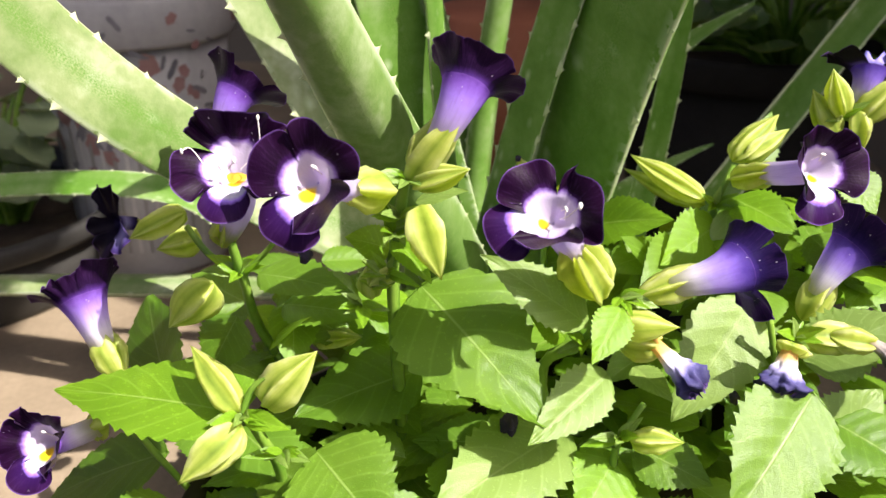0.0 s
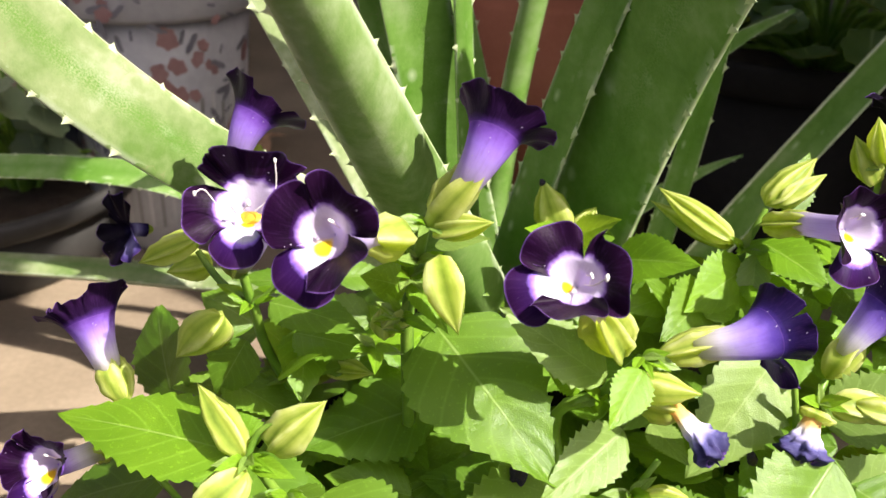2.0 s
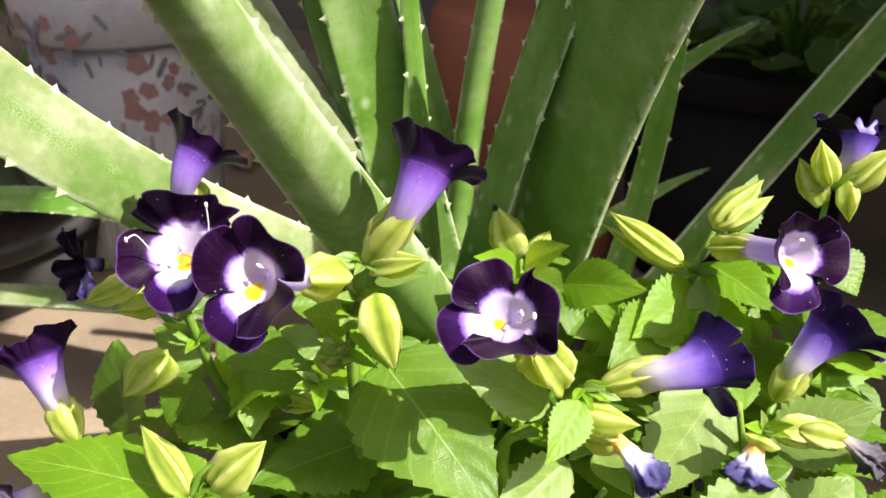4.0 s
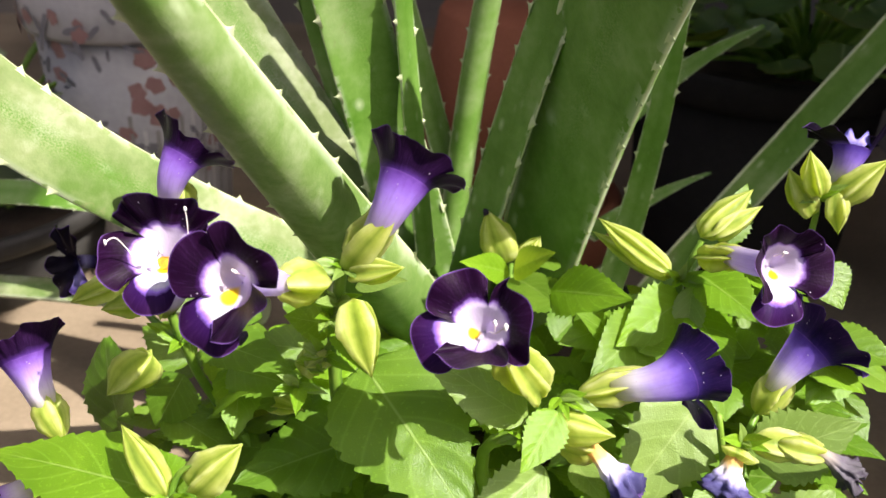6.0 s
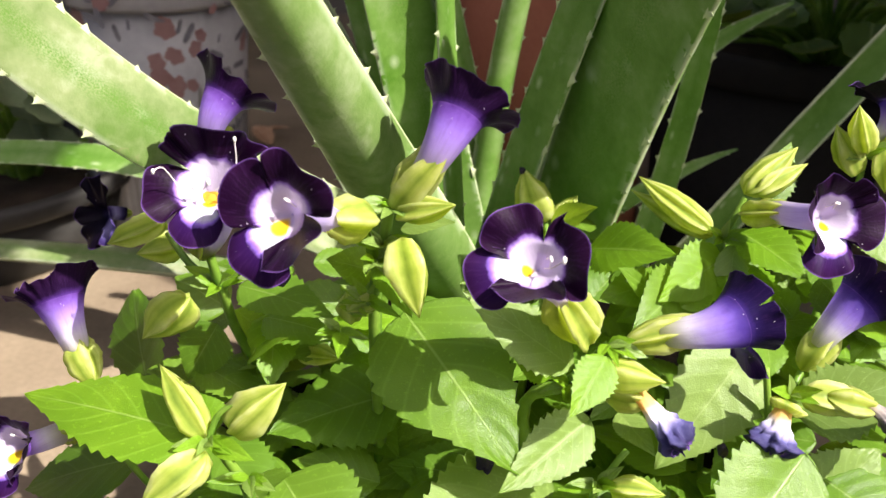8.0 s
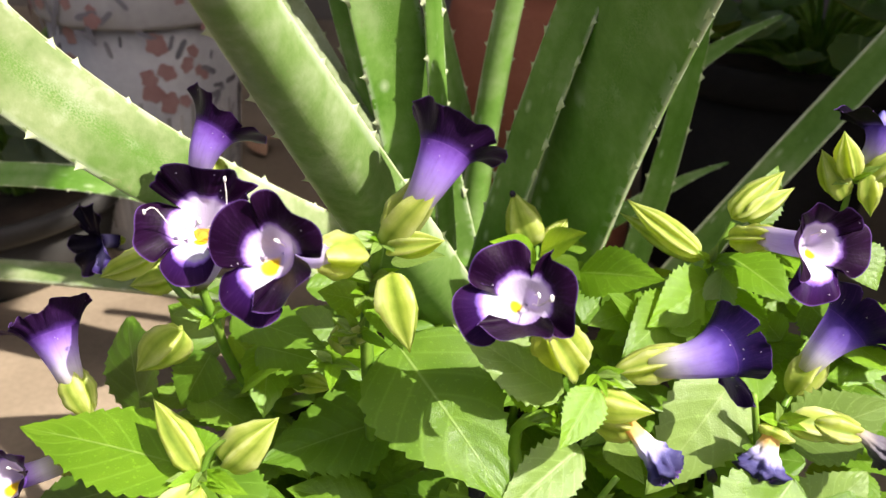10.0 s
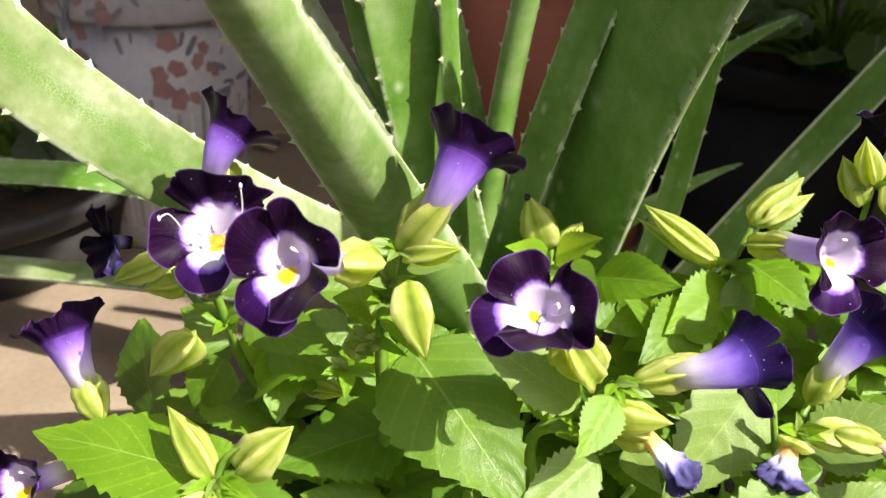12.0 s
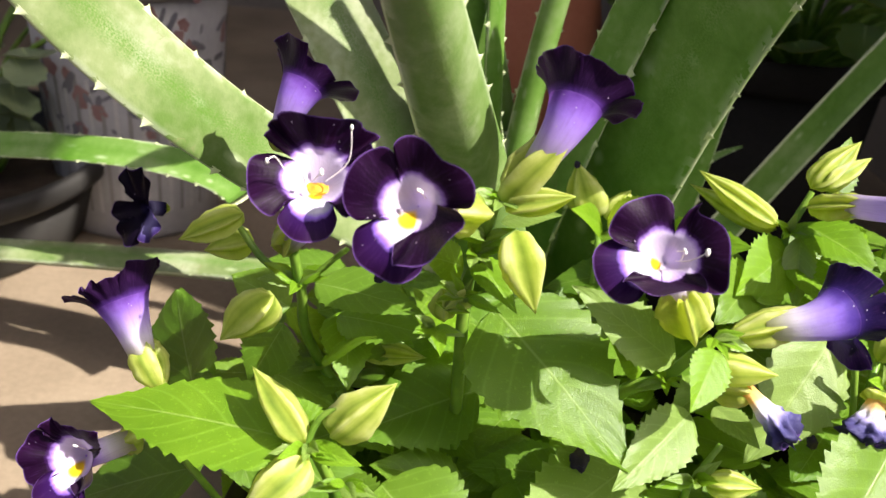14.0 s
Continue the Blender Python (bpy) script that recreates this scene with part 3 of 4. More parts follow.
    bm.faces.new(list(reversed(vs[-1])))
    me = bpy.data.meshes.new("thorn")
    bm.to_mesh(me)
    bm.free()
    me.polygons.foreach_set("use_smooth", [True] * len(me.polygons))
    me.materials.append(M_THORN)
    return me


THORN = {1: spike_mesh(-1), -1: spike_mesh(1)}


def aloe_leaf(parent, base, mid, tip, width, face, thick=0.35, hollow=0.18, tip_w=0.15, gap=0.021, thorn=0.0014, base_w=1.0, label="", keel=0.0, over=0.3, margin=0.0, margins=(-1, 1), skin=None, root=0.28):
    """A thick tapering leaf along a curve, hollowed above, round below, with thorns on both edges."""
    a, c, t = Vector(base), Vector(mid), Vector(tip)
    # the curve passes through mid
    ctrl = 2 * c - (a + t) / 2
    bm = bmesh.new()
    n, sides = 33, 22
    fv = Vector(face)

    def spine(u):
        return bezier(a, ctrl, t, u * (1 + root + over) - root)

    def axes(u):
        u = u * (1 + root + over) - root
        d = (2 * (1 - u) * (ctrl - a) + 2 * u * (t - ctrl)).normalized()
        return frame_of(d, fv)

    def half(u):
        return 0.5 * width * (base_w + (tip_w - base_w) * max(0.0, u * (1 + root + over) - root) ** 1.15)

    def place(i, j):
        u = i / (n - 1)
        f, h = axes(u), half(u)
        ang = 2 * math.pi * j / sides
        x = math.cos(ang)
        th = thick * h * (1.2 - 0.3 * u)
        if math.sin(ang) >= 0:
            y = math.sin(ang) * th * 0.25 - hollow * h * (1 - x * x) + 0.0
        else:
            y = -th * ((1 - keel) * -math.sin(ang) + keel * (1 - abs(x) ** 1.25))
        return spine(u) + f @ Vector((x * h, y, 0))

    vs = sheet(bm, n, sides, place, lambda i, j: (i / (n - 1), j / sides * 2), True)
    bm.faces.new(vs[0])
    bm.faces.new(list(reversed(vs[-1])))
    lf = part("leaf", bm, skin or M_ALOE, parent, label)
    # Edge bead in the paler thorn skin, to imitate sun on the rim.
    for sx in margins if margin else ():
        edge = [spine(k / 12) + axes(k / 12) @ Vector((sx * half(k / 12) * 0.985, 0, 0)) for k in range(13)]
        part("margin", tube_bm(edge, [margin] * 13, 10), M_THORN, lf, "pale rounded leaf edge, lightened for the sun on it")
    total = sum((spine((k + 1) / 20) - spine(k / 20)).length for k in range(20))
    count = max(4, int(total / gap))
    rnd = random.Random(len(scene.objects))
    for k in range(count):
        for sx in (-1, 1):
            u = (k + 0.5 + rnd.uniform(-0.25, 0.25)) / count
            f, h = axes(u), half(u)
            out = f @ Vector((sx, 0.08, 0.0)).normalized()
            o = new("thorn", THORN[sx])
            o.parent = lf
            o.matrix_basis = Matrix.Translation(spine(u) + f @ Vector((sx * h * 0.96, 0, 0))) @ frame_of(out, f @ Vector((0, 1, 0))).to_4x4() @ Matrix.Scale(thorn * rnd.uniform(0.8, 1.2), 4)
    return lf


def lathe_bm(profile, sides=48, centre=(0, 0, 0)):
    bm = bmesh.new()
    c = Vector(centre)
    sheet(bm, len(profile), sides, lambda i, j: c + Vector((profile[i][0] * math.cos(2 * math.pi * j / sides), profile[i][0] * math.sin(2 * math.pi * j / sides), profile[i][1])), lambda i, j: (j / sides, i / len(profile)), True)
    return bm


def pot(x, y, z, r_top, r_bot, height, material, label, rim=0.02, soil=True, name="flower_pot", lip=0.006):
    p = thing(name, (x, y, z), label, "pot")
    w = 0.006
    cut = height - rim
    prof = [(0.002, 0), (r_bot - 0.003, 0), (r_bot, 0.004), (r_top - lip, cut), (r_top - lip - w * 0.6, cut), (r_bot - w, 0.01), (0.002, 0.01)]
    part("body", lathe_bm(prof), material, p)
    edge = [(r_top - lip - w, cut - 0.001), (r_top - 0.002, cut - 0.001), (r_top, cut + 0.002), (r_top + 0.001, height - 0.003), (r_top - 0.001, height), (r_top - w, height), (r_top - w - 0.001, height - 0.004), (r_top - lip - w, cut - 0.001)]
    part("rim", lathe_bm(edge), material, p)
    if soil:
        bm = bmesh.new()
        rr = r_top - w - 0.003
        sheet(bm, 9, 32, lambda i, j: Vector((rr * (i + 0.02) / 8 * math.cos(j * math.pi / 16), rr * (i + 0.02) / 8 * math.sin(j * math.pi / 16), height - 0.022 + 0.004 * noise.noise(Vector((i * 1.3, j * 0.9, x * 10))))), lambda i, j: (i / 8, j / 32), True)
        part("soil", bm, M_SOIL, p)
    return p


# ---- the setting ----
def slab(name, x0, x1, y0, y1, z0, z1, material, label, category):
    bm = bmesh.new()
    bmesh.ops.create_cube(bm, size=1.0, matrix=Matrix.Translation(((x0 + x1) / 2, (y0 + y1) / 2, (z0 + z1) / 2)) @ Matrix.Diagonal((x1 - x0, y1 - y0, z1 - z0, 1)))
    ob = obj(name, bm, material)
    ob.data.polygons.foreach_set("use_smooth", [False] * 6)
    return tagged(ob, label, category, kind="structure")


slab("ground", -30, 30, -30, 30, -0.3, 0.0, M_FLOOR, "sunlit tan concrete floor under the pots", "floor")
# Dark slab out of view, added to cut light bounced up from the floor.
slab("ground_bounce_block", -30, 30, -30, 0.30, -0.05, 0.004, M_SOIL, "unseen added dark slab that cuts light bounced off the floor", "ground")
slab("wall_back", -4, 4, 1.25, 1.45, 0.0, 2.6, M_WALL, "shaded grey-brown plastered wall behind the pots", "wall")
# Unseen wall, added to keep the sun off the pots behind.
slab("wall_sun_block", 0.40, 0.60, 0.165, 1.25, 0.0, 2.6, M_WALL, "unseen added wall that keeps the sun off the pots behind", "wall")
# Unseen panel, set high so its shadow reaches the bowl at the left.
slab("trim_sun_block", 0.40, 0.425, 0.02, 0.165, 1.06, 2.6, M_WALL, "unseen added panel that casts shade on the bowl", "wall")

# ---- pots behind ----
terra = pot(0.045, 0.66, 0.0, 0.085, 0.052, 0.17, M_TERRA, "plain red terracotta pot standing upside down", rim=0.035, soil=False, lip=0.010)
terra.matrix_basis = pose(0.045, 0.66, 0.17, 180, 0, 20)
black = pot(0.205, 0.63, 0.0, 0.085, 0.07, 0.155, M_BLACKPOT, "black plastic nursery pot in the shade")
grey = pot(-0.335, 0.585, 0.0, 0.12, 0.10, 0.058, M_GREYPOT, "low dark grey plastic bowl with small plants", rim=0.012)


def printed_pot(x, y, z, r_top, r_bot, height):
    p = pot(x, y, z, r_top, r_bot, height, M_PALEPOT, "grey-white pot printed with red blossoms and leaves", rim=0.03, name="printed_pot")
    rnd = random.Random(5)
    for k in range(150):
        a = rnd.uniform(math.pi * 0.95, math.pi * 2.05)
        h = rnd.uniform(0.06, height - 0.012)
        r = (r_bot + (r_top - 0.006 - r_bot) * h / (height - 0.03) if h < height - 0.036 else r_top + 0.0012) + 0.0001
        red = k % 3 == 0
        bm = bmesh.new()
        c = []
        nn = 18
        s = rnd.uniform(0.003, 0.0065) if red else rnd.uniform(0.003, 0.0085)
        tilt = rnd.uniform(0, 6.28)
        for i in range(nn):
            t = 2 * math.pi * i / nn
            q = s * (1 + 0.14 * math.cos(5 * t) + 0.15 * math.cos(2 * t + k)) if red else s * (0.5 + 0.5 * abs(math.cos(t)))
            dx, dz = q * math.cos(t), q * math.sin(t) * (1 if red else 0.45)
            dx, dz = dx * math.cos(tilt) - dz * math.sin(tilt), dx * math.sin(tilt) + dz * math.cos(tilt)
            rr = r + 0.0003 + (r_top - r_bot) * dz / height
            c.append(bm.verts.new((rr * math.cos(a + dx / r), rr * math.sin(a + dx / r), h + dz)))
        bm.faces.new(c)
        part("blossom_print" if red else "leaf_print", bm, M_RED if red else M_INK, p)
    # upright flutes round the lower half, their light and dark put into stripe colours
    for k in range(26):
        a = math.pi * (0.96 + 1.08 * k / 25)
        h0, h1 = 0.02, height * rnd.uniform(0.48, 0.60)
        bm = bmesh.new()
        ends = []
        for h in (h0, h1):
            r = r_bot + (r_top - 0.006 - r_bot) * h / (height - 0.03) + 0.0004
            ends.append([bm.verts.new((r * math.cos(a + d), r * math.sin(a + d), h)) for d in (-0.022, 0.022)])
        bm.faces.new((ends[0][0], ends[0][1], ends[1][1], ends[1][0]))
        part("flute_stripe", bm, M_STRIPE if k % 2 else M_FLUTE_DARK, p)
    return p


printed_pot(-0.208, 0.63, 0.0, 0.068, 0.052, 0.19)

# pots that carry the near plants
pot(0.03, 0.235, 0.0, 0.115, 0.09, 0.085, M_BLACKPOT, "black plastic pot holding the wishbone flowers")
pot(0.04, 0.415, 0.0, 0.095, 0.08, 0.06, M_BLACKPOT, "black plastic pot holding the aloe")

M_SUCCULENT = leaf_material("leaf_grey_green", (0.10, 0.145, 0.075), (0.22, 0.27, 0.16), clear=0.15)


# leafy plants behind
def round_leaf_bm(size, seed):
    """A rounded, scalloped, slightly cupped leaf on the z axis at the origin, lying in x and y."""
    rnd = random.Random(seed)
    bm = bmesh.new()
    ph = rnd.uniform(0, 6)

    def place(i, j):
        r = (i + 0.03) / 7
        a = 2 * math.pi * j / 30
        q = size * r * (1 + 0.06 * math.cos(9 * a + ph) * r + 0.08 * math.cos(a))
        return Vector((q * math.cos(a) + size * 0.6, q * math.sin(a), size * (0.22 * r * r + 0.05 * math.sin(3 * a + ph) * r * r)))

    sheet(bm, 8, 30, place, lambda i, j: (i / 7, (j / 15 - 1)), True)
    return bm


def leafy_plant(name, x, y, z, spread, height, count, size, material, label, seed):
    p = thing(name, (x, y, z), label, "plant")
    rnd = random.Random(seed)
    for k in range(count):
        a, r = rnd.uniform(0, 6.28), spread * rnd.uniform(0.15, 1.0) ** 0.6
        h = height * rnd.uniform(0.35, 1.0) * (1.1 - 0.5 * r / spread)
        tip = Vector((r * math.cos(a), r * math.sin(a), h))
        part("stem", tube_bm([Vector((0, 0, -0.01)), Vector((tip.x * 0.4, tip.y * 0.4, h * 0.7)), tip], [0.0028, 0.002, 0.0014], 6), M_STEM, p)
        bm = round_leaf_bm(size * rnd.uniform(0.7, 1.2), seed * 50 + k)
        bmesh.ops.transform(bm, matrix=Matrix.Translation(tip) @ Euler((rnd.uniform(-0.5, 0.5), rnd.uniform(-0.2, 0.7), a + rnd.uniform(-0.5, 0.5))).to_matrix().to_4x4(), verts=bm.verts)
        part("leaf", bm, material, p)
    return p


leafy_plant("leafy_plant", 0.240, 0.65, 0.13, 0.14, 0.100, 80, 0.014, M_LEAF_SHADE, "leafy plant in the black pot, its green darkened for shade", 3)
leafy_plant("succulent_plant", -0.300, 0.60, 0.025, 0.075, 0.165, 40, 0.0135, M_SUCCULENT, "grey-green succulent with round leaves in the bowl", 4)

leafy_plant("leafy_plant", -0.36, 1.02, 0.0, 0.11, 0.28, 40, 0.022, M_LEAF_SHADE, "leafy plant against the wall, its green darkened for shade", 6)


def dry_leaf(x, y, turn):
    p = obj("dry_leaf", blade_bm((0, 0, 0.004), (0.034, 0, 0.010), 0.016, (0, 0.2, 1), 0.3, 0.5, 5, 0.4, 9), M_DRYLEAF)
    p.matrix_basis = pose(x, y, 0.0, 0, 0, turn)
    return tagged(p, "curled brown dry leaf lying on the floor", "leaf")


M_DRYLEAF = plain_material("dry_leaf", (0.28, 0.15, 0.08), (0.50, 0.32, 0.20), 0.8, 60.0, 500.0, 0.4)
dry_leaf(-0.185, 0.775, 20)
dry_leaf(-0.165, 0.76, 130)


def weed(x, y, height, seed):
    p = thing("weed", (x, y, 0), "thin green weed growing from the floor", "plant", "weeds")
    rnd = random.Random(seed)
    for k in range(5):
        top = Vector((rnd.uniform(-0.03, 0.03), rnd.uniform(-0.03, 0.03), height * rnd.uniform(0.6, 1)))
        part("stem", tube_bm([Vector((0, 0, 0)), top * 0.5 + Vector((0.005, 0, 0)), top], [0.0012, 0.0009, 0.0005], 6), M_STEM, p)
        for q in range(4):
            c = top * (0.25 + 0.75 * q / 6)
            a = rnd.uniform(0, 6.28)
            part("leaf", blade_bm(c, c + Vector((math.cos(a), math.sin(a), 0.3)) * 0.010, 0.0035, (0, -0.3, 1), 0.1, 0.2, 4, 0.4, seed + q), M_LEAF_DEEP, p)
    return p


weed(-0.30, 0.52, 0.06, 1)

# ---- aloe ----
aloe = thing("aloe_plant", (0.04, 0.40, 0.06), "large grey-green aloe with toothed fleshy leaves", "plant")
# low leaf to the left, hollow side up
aloe_leaf(aloe, (-0.0180, 0.3620, 0.1180), (-0.0980, 0.3100, 0.1870), (-0.1400, 0.2710, 0.2540), 0.0285, (0.76, -0.64, 0.10), hollow=0.08, tip_w=0.95, base_w=0.95, thick=0.60, gap=0.0205, thorn=0.0013, skin=M_ALOE_BLOOM)
# leaf leaning at the viewer, its round back in view
aloe_leaf(aloe, (-0.0045, 0.3120, 0.1500), (-0.0225, 0.2670, 0.2055), (-0.0405, 0.2230, 0.2627), 0.0275, (-0.50, 0.65, 0.57), thick=0.85, hollow=0.0, tip_w=0.60, gap=0.0205, keel=0.30, thorn=0.0014, skin=M_ALOE_DULL)
# leaf behind it, crossed by its shadow
aloe_leaf(aloe, (-0.0200, 0.3860, 0.1250), (-0.0555, 0.3880, 0.1900), (-0.0880, 0.3850, 0.2500), 0.0350, (0.45, -0.85, 0.2), tip_w=0.85, hollow=0.12, skin=M_ALOE_BLOOM)
# upright leaves in the middle
aloe_leaf(aloe, (-0.0033, 0.3850, 0.1421), (-0.0177, 0.3700, 0.2073), (-0.0289, 0.3500, 0.2664), 0.030, (0.25, -0.9, 0.2), tip_w=0.8, hollow=0.2)
aloe_leaf(aloe, (-0.0190, 0.4000, 0.1351), (-0.0359, 0.3920, 0.2009), (-0.0489, 0.3800, 0.2626), 0.016, (-0.5, -0.8, 0.2), tip_w=0.8, hollow=0.05)
aloe_leaf(aloe, (0.0016, 0.3750, 0.1568), (-0.0030, 0.3680, 0.2146), (-0.0063, 0.3600, 0.2638), 0.0085, (0.5, -0.9, 0.2), thick=0.9, hollow=0.0, tip_w=0.8, thorn=0.0010)
aloe_leaf(aloe, (0.0135, 0.4100, 0.1459), (0.0009, 0.4100, 0.1927), (-0.0126, 0.4000, 0.2479), 0.012, (0.5, -0.9, 0.2), thick=0.7, tip_w=0.8, thorn=0.0012)
aloe_leaf(aloe, (0.0150, 0.4050, 0.1336), (0.0215, 0.4000, 0.1998), (0.0308, 0.3900, 0.2629), 0.0125, (-0.2, 0.9, 0.1), thick=0.9, hollow=0.0, tip_w=0.85, thorn=0.0010)
aloe_leaf(aloe, (0.0244, 0.3652, 0.1391), (0.0384, 0.3526, 0.2029), (0.0530, 0.3360, 0.2627), 0.0200, (-0.78, -0.48, -0.40), thick=0.4, tip_w=0.9, hollow=0.1, gap=0.015, thorn=0.0014)
# the broad leaf
aloe_leaf(aloe, (0.0486, 0.3600, 0.1343), (0.0594, 0.3350, 0.2086), (0.0676, 0.3000, 0.2691), 0.050, (-0.78, -0.60, 0.05), tip_w=1.0, base_w=0.85, hollow=0.05, thick=0.40, margin=0.0013, margins=(1,))
# behind to the right
aloe_leaf(aloe, (0.0904, 0.4000, 0.1209), (0.0974, 0.4000, 0.1694), (0.0992, 0.3900, 0.2222), 0.0125, (-0.2, -0.95, 0.1), thick=0.6, tip_w=0.7, thorn=0.0010)
aloe_leaf(aloe, (0.1310, 0.4400, 0.1010), (0.1710, 0.4550, 0.1500), (0.2060, 0.4600, 0.2000), 0.0190, (-0.35, -0.80, -0.50), thick=0.5, tip_w=0.9, thorn=0.0010, margin=0.0007)
aloe_leaf(aloe, (0.1044, 0.4800, 0.1648), (0.1352, 0.5000, 0.1819), (0.1707, 0.5200, 0.1956), 0.013, (-0.3, -0.9, 0.0), thick=0.5, tip_w=0.15, thorn=0.0006, over=0.0)
aloe_leaf(aloe, (0.0962, 0.4500, 0.1154), (0.1221, 0.4700, 0.1215), (0.1454, 0.4800, 0.1281), 0.009, (-0.2, -0.8, 0.6), thick=0.5, tip_w=0.12, thorn=0.0004, over=0.0)
# low leaves to the left, one above the other
aloe_leaf(aloe, (-0.0887, 0.4000, 0.0827), (-0.1793, 0.4300, 0.0690), (-0.2945, 0.4600, 0.0534), 0.0150, (0.0, -0.35, 0.9), thick=0.8, hollow=0.0, tip_w=0.9, thorn=0.0006, skin=M_ALOE_BLOOM, root=0.1)
aloe_leaf(aloe, (-0.0977, 0.3800, 0.1282), (-0.1508, 0.4100, 0.1309), (-0.2621, 0.4500, 0.1124), 0.0140, (0.0, -0.7, 0.7), thick=0.5, tip_w=0.9, thorn=0.0008, root=0.0)
settle(aloe)


# ---- wishbone flowers: four plants in one pot ----
def torenia(x, y, label):
    return thing("wishbone_flower_plant", (x, y, 0.065), label, "plant", "wishbone flower plants")


mid = torenia(-0.01, 0.25, "bushy wishbone flower plant with open purple flowers")
left = torenia(-0.06, 0.235, "wishbone flower plant with serrated leaves and pale buds")
front = torenia(0.05, 0.23, "wishbone flower plant with flowers and wilted blooms")
right = torenia(0.10, 0.28, "wishbone flower plant with pale buds and purple flowers")

# D: seen from behind, facing up and away
flower(mid, (-0.0037, 0.2520, 0.1962), (0.0092, 0.2500, 0.2232), (-0.25, 0.85, -0.3), size=0.80, calyx_base=(-0.0087, 0.2490, 0.1907), calyx_share=0.50, calyx_w=0.0105,
       face=(0.36, 0.56, 0.68), stamens=False, trumpet=True, mouth=0.0088, lobes={"right": dict(raised=64, curl=66, ruffle=0.06), "left": dict(raised=68, curl=30)}, label="purple wishbone flower seen from behind")
# C: facing the viewer, tube running back to the right
flower(mid, (-0.0202, 0.2400, 0.1903), (-0.0335, 0.2210, 0.2000), (0.40, 0.2, 0.88), size=0.93, calyx_base=(-0.0140, 0.2460, 0.1883), calyx_share=0.35, calyx_w=0.0125,
       face=(-0.25, -0.85, 0.35), pale=True, mouth=0.0062, lobes={"right": dict(raised=52, curl=0, at=-30, length=0.0122, wide=1.7, dark=True), "left": dict(at=180, length=0.0122, wide=1.6, raised=36), "upper_lip": dict(raised=50, ruffle=0.10, at=82, length=0.0115)}, label="open dark purple wishbone flower with a yellow blotch")
# B: opening upward beside it
flower(mid, (-0.0673, 0.2620, 0.1679), (-0.0570, 0.2400, 0.1975), (0.1, 0.75, 0.6), size=0.88, calyx_share=0.3, calyx_w=0.010,
       face=(-0.05, -0.62, 0.78), pale=True, gold=True, stamens=False, mouth=0.0078, lobes={"upper_lip": dict(raised=60, curl=30, ruffle=0.12, waves=5, pleat=0.24, length=0.0122, wide=2.5, frill=0.17), "left": dict(ruffle=0.08, raised=34, at=200), "right": dict(ruffle=0.10, raised=50), "lower_petal": dict(raised=20, curl=40, length=0.0122, skin=M_LOWER_PALE)}, label="open dark purple wishbone flower with curled stamens")
# A: behind, seen from behind
flower(mid, (-0.0717, 0.2900, 0.1867), (-0.0633, 0.2860, 0.2110), (-0.25, 0.85, -0.3), size=0.74, calyx_share=0.56, calyx_w=0.0125,
       face=(0.42, 0.58, 0.66), stamens=False, trumpet=True, mouth=0.0086, lobes={"right": dict(raised=58, curl=46, length=0.0140, wide=1.9, ruffle=0.03, frill=0.0), "left": dict(raised=72, curl=40, length=0.0140), "lower_petal": dict(raised=72, curl=30, length=0.0090)}, label="purple wishbone flower seen from behind")
# E: facing the viewer
flower(front, (0.0422, 0.2360, 0.1676), (0.0278, 0.2220, 0.1902), (0.95, 0.15, 0.25), size=0.87, calyx_base=(0.0458, 0.2400, 0.1568), calyx_share=0.5, calyx_w=0.0125,
       face=(-0.22, -0.74, 0.62), pale=True, lobes={"right": dict(raised=58, curl=-10, at=-24, length=0.0122, wide=1.75, dark=True), "left": dict(at=198, raised=40), "upper_lip": dict(notch=0.34, notch_at=0.42, raised=54, curl=30, ruffle=0.09, at=82), "lower_petal": dict(raised=28, curl=40, skin=M_LOWER_PALE)}, label="open dark purple wishbone flower with a pale throat")
# F: in profile
flower(front, (0.0665, 0.2400, 0.1620), (0.0880, 0.2380, 0.1700), (0.05, 0.3, 0.9), size=0.86, calyx_base=(0.0556, 0.2400, 0.1576), calyx_share=0.60, calyx_w=0.0100,
       lobes={"lower_petal": dict(raised=34, curl=40, length=0.0125, wide=1.5), "upper_lip": dict(raised=72, curl=24, length=0.0098, ruffle=0.05), "left": dict(raised=74, curl=24, length=0.0098), "right": dict(raised=74, curl=24, length=0.0098)}, face=(0.80, 0.42, 0.20), stamens=False, trumpet=True, mouth=0.0086, blue=True, label="purple wishbone flower in profile")
# G: open, tube to the left
flower(right, (0.1040, 0.2950, 0.1766), (0.1132, 0.2660, 0.1879), (0.10, 0.3, 0.9), size=0.92, calyx_base=(0.0989, 0.3020, 0.1715), calyx_share=0.36, calyx_w=0.0105,
       face=(0.20, -0.88, 0.42), pale=True, mouth=0.0064, lobes={"left": dict(raised=60, curl=4, at=196, wide=1.7, length=0.0112, dark=True), "right": dict(at=2, raised=38, length=0.0112), "upper_lip": dict(raised=60, curl=20, pleat=0.20, length=0.0112, wide=1.9), "lower_petal": dict(length=0.0128, skin=M_LOWER_PALE)}, label="open dark purple wishbone flower with a white throat")
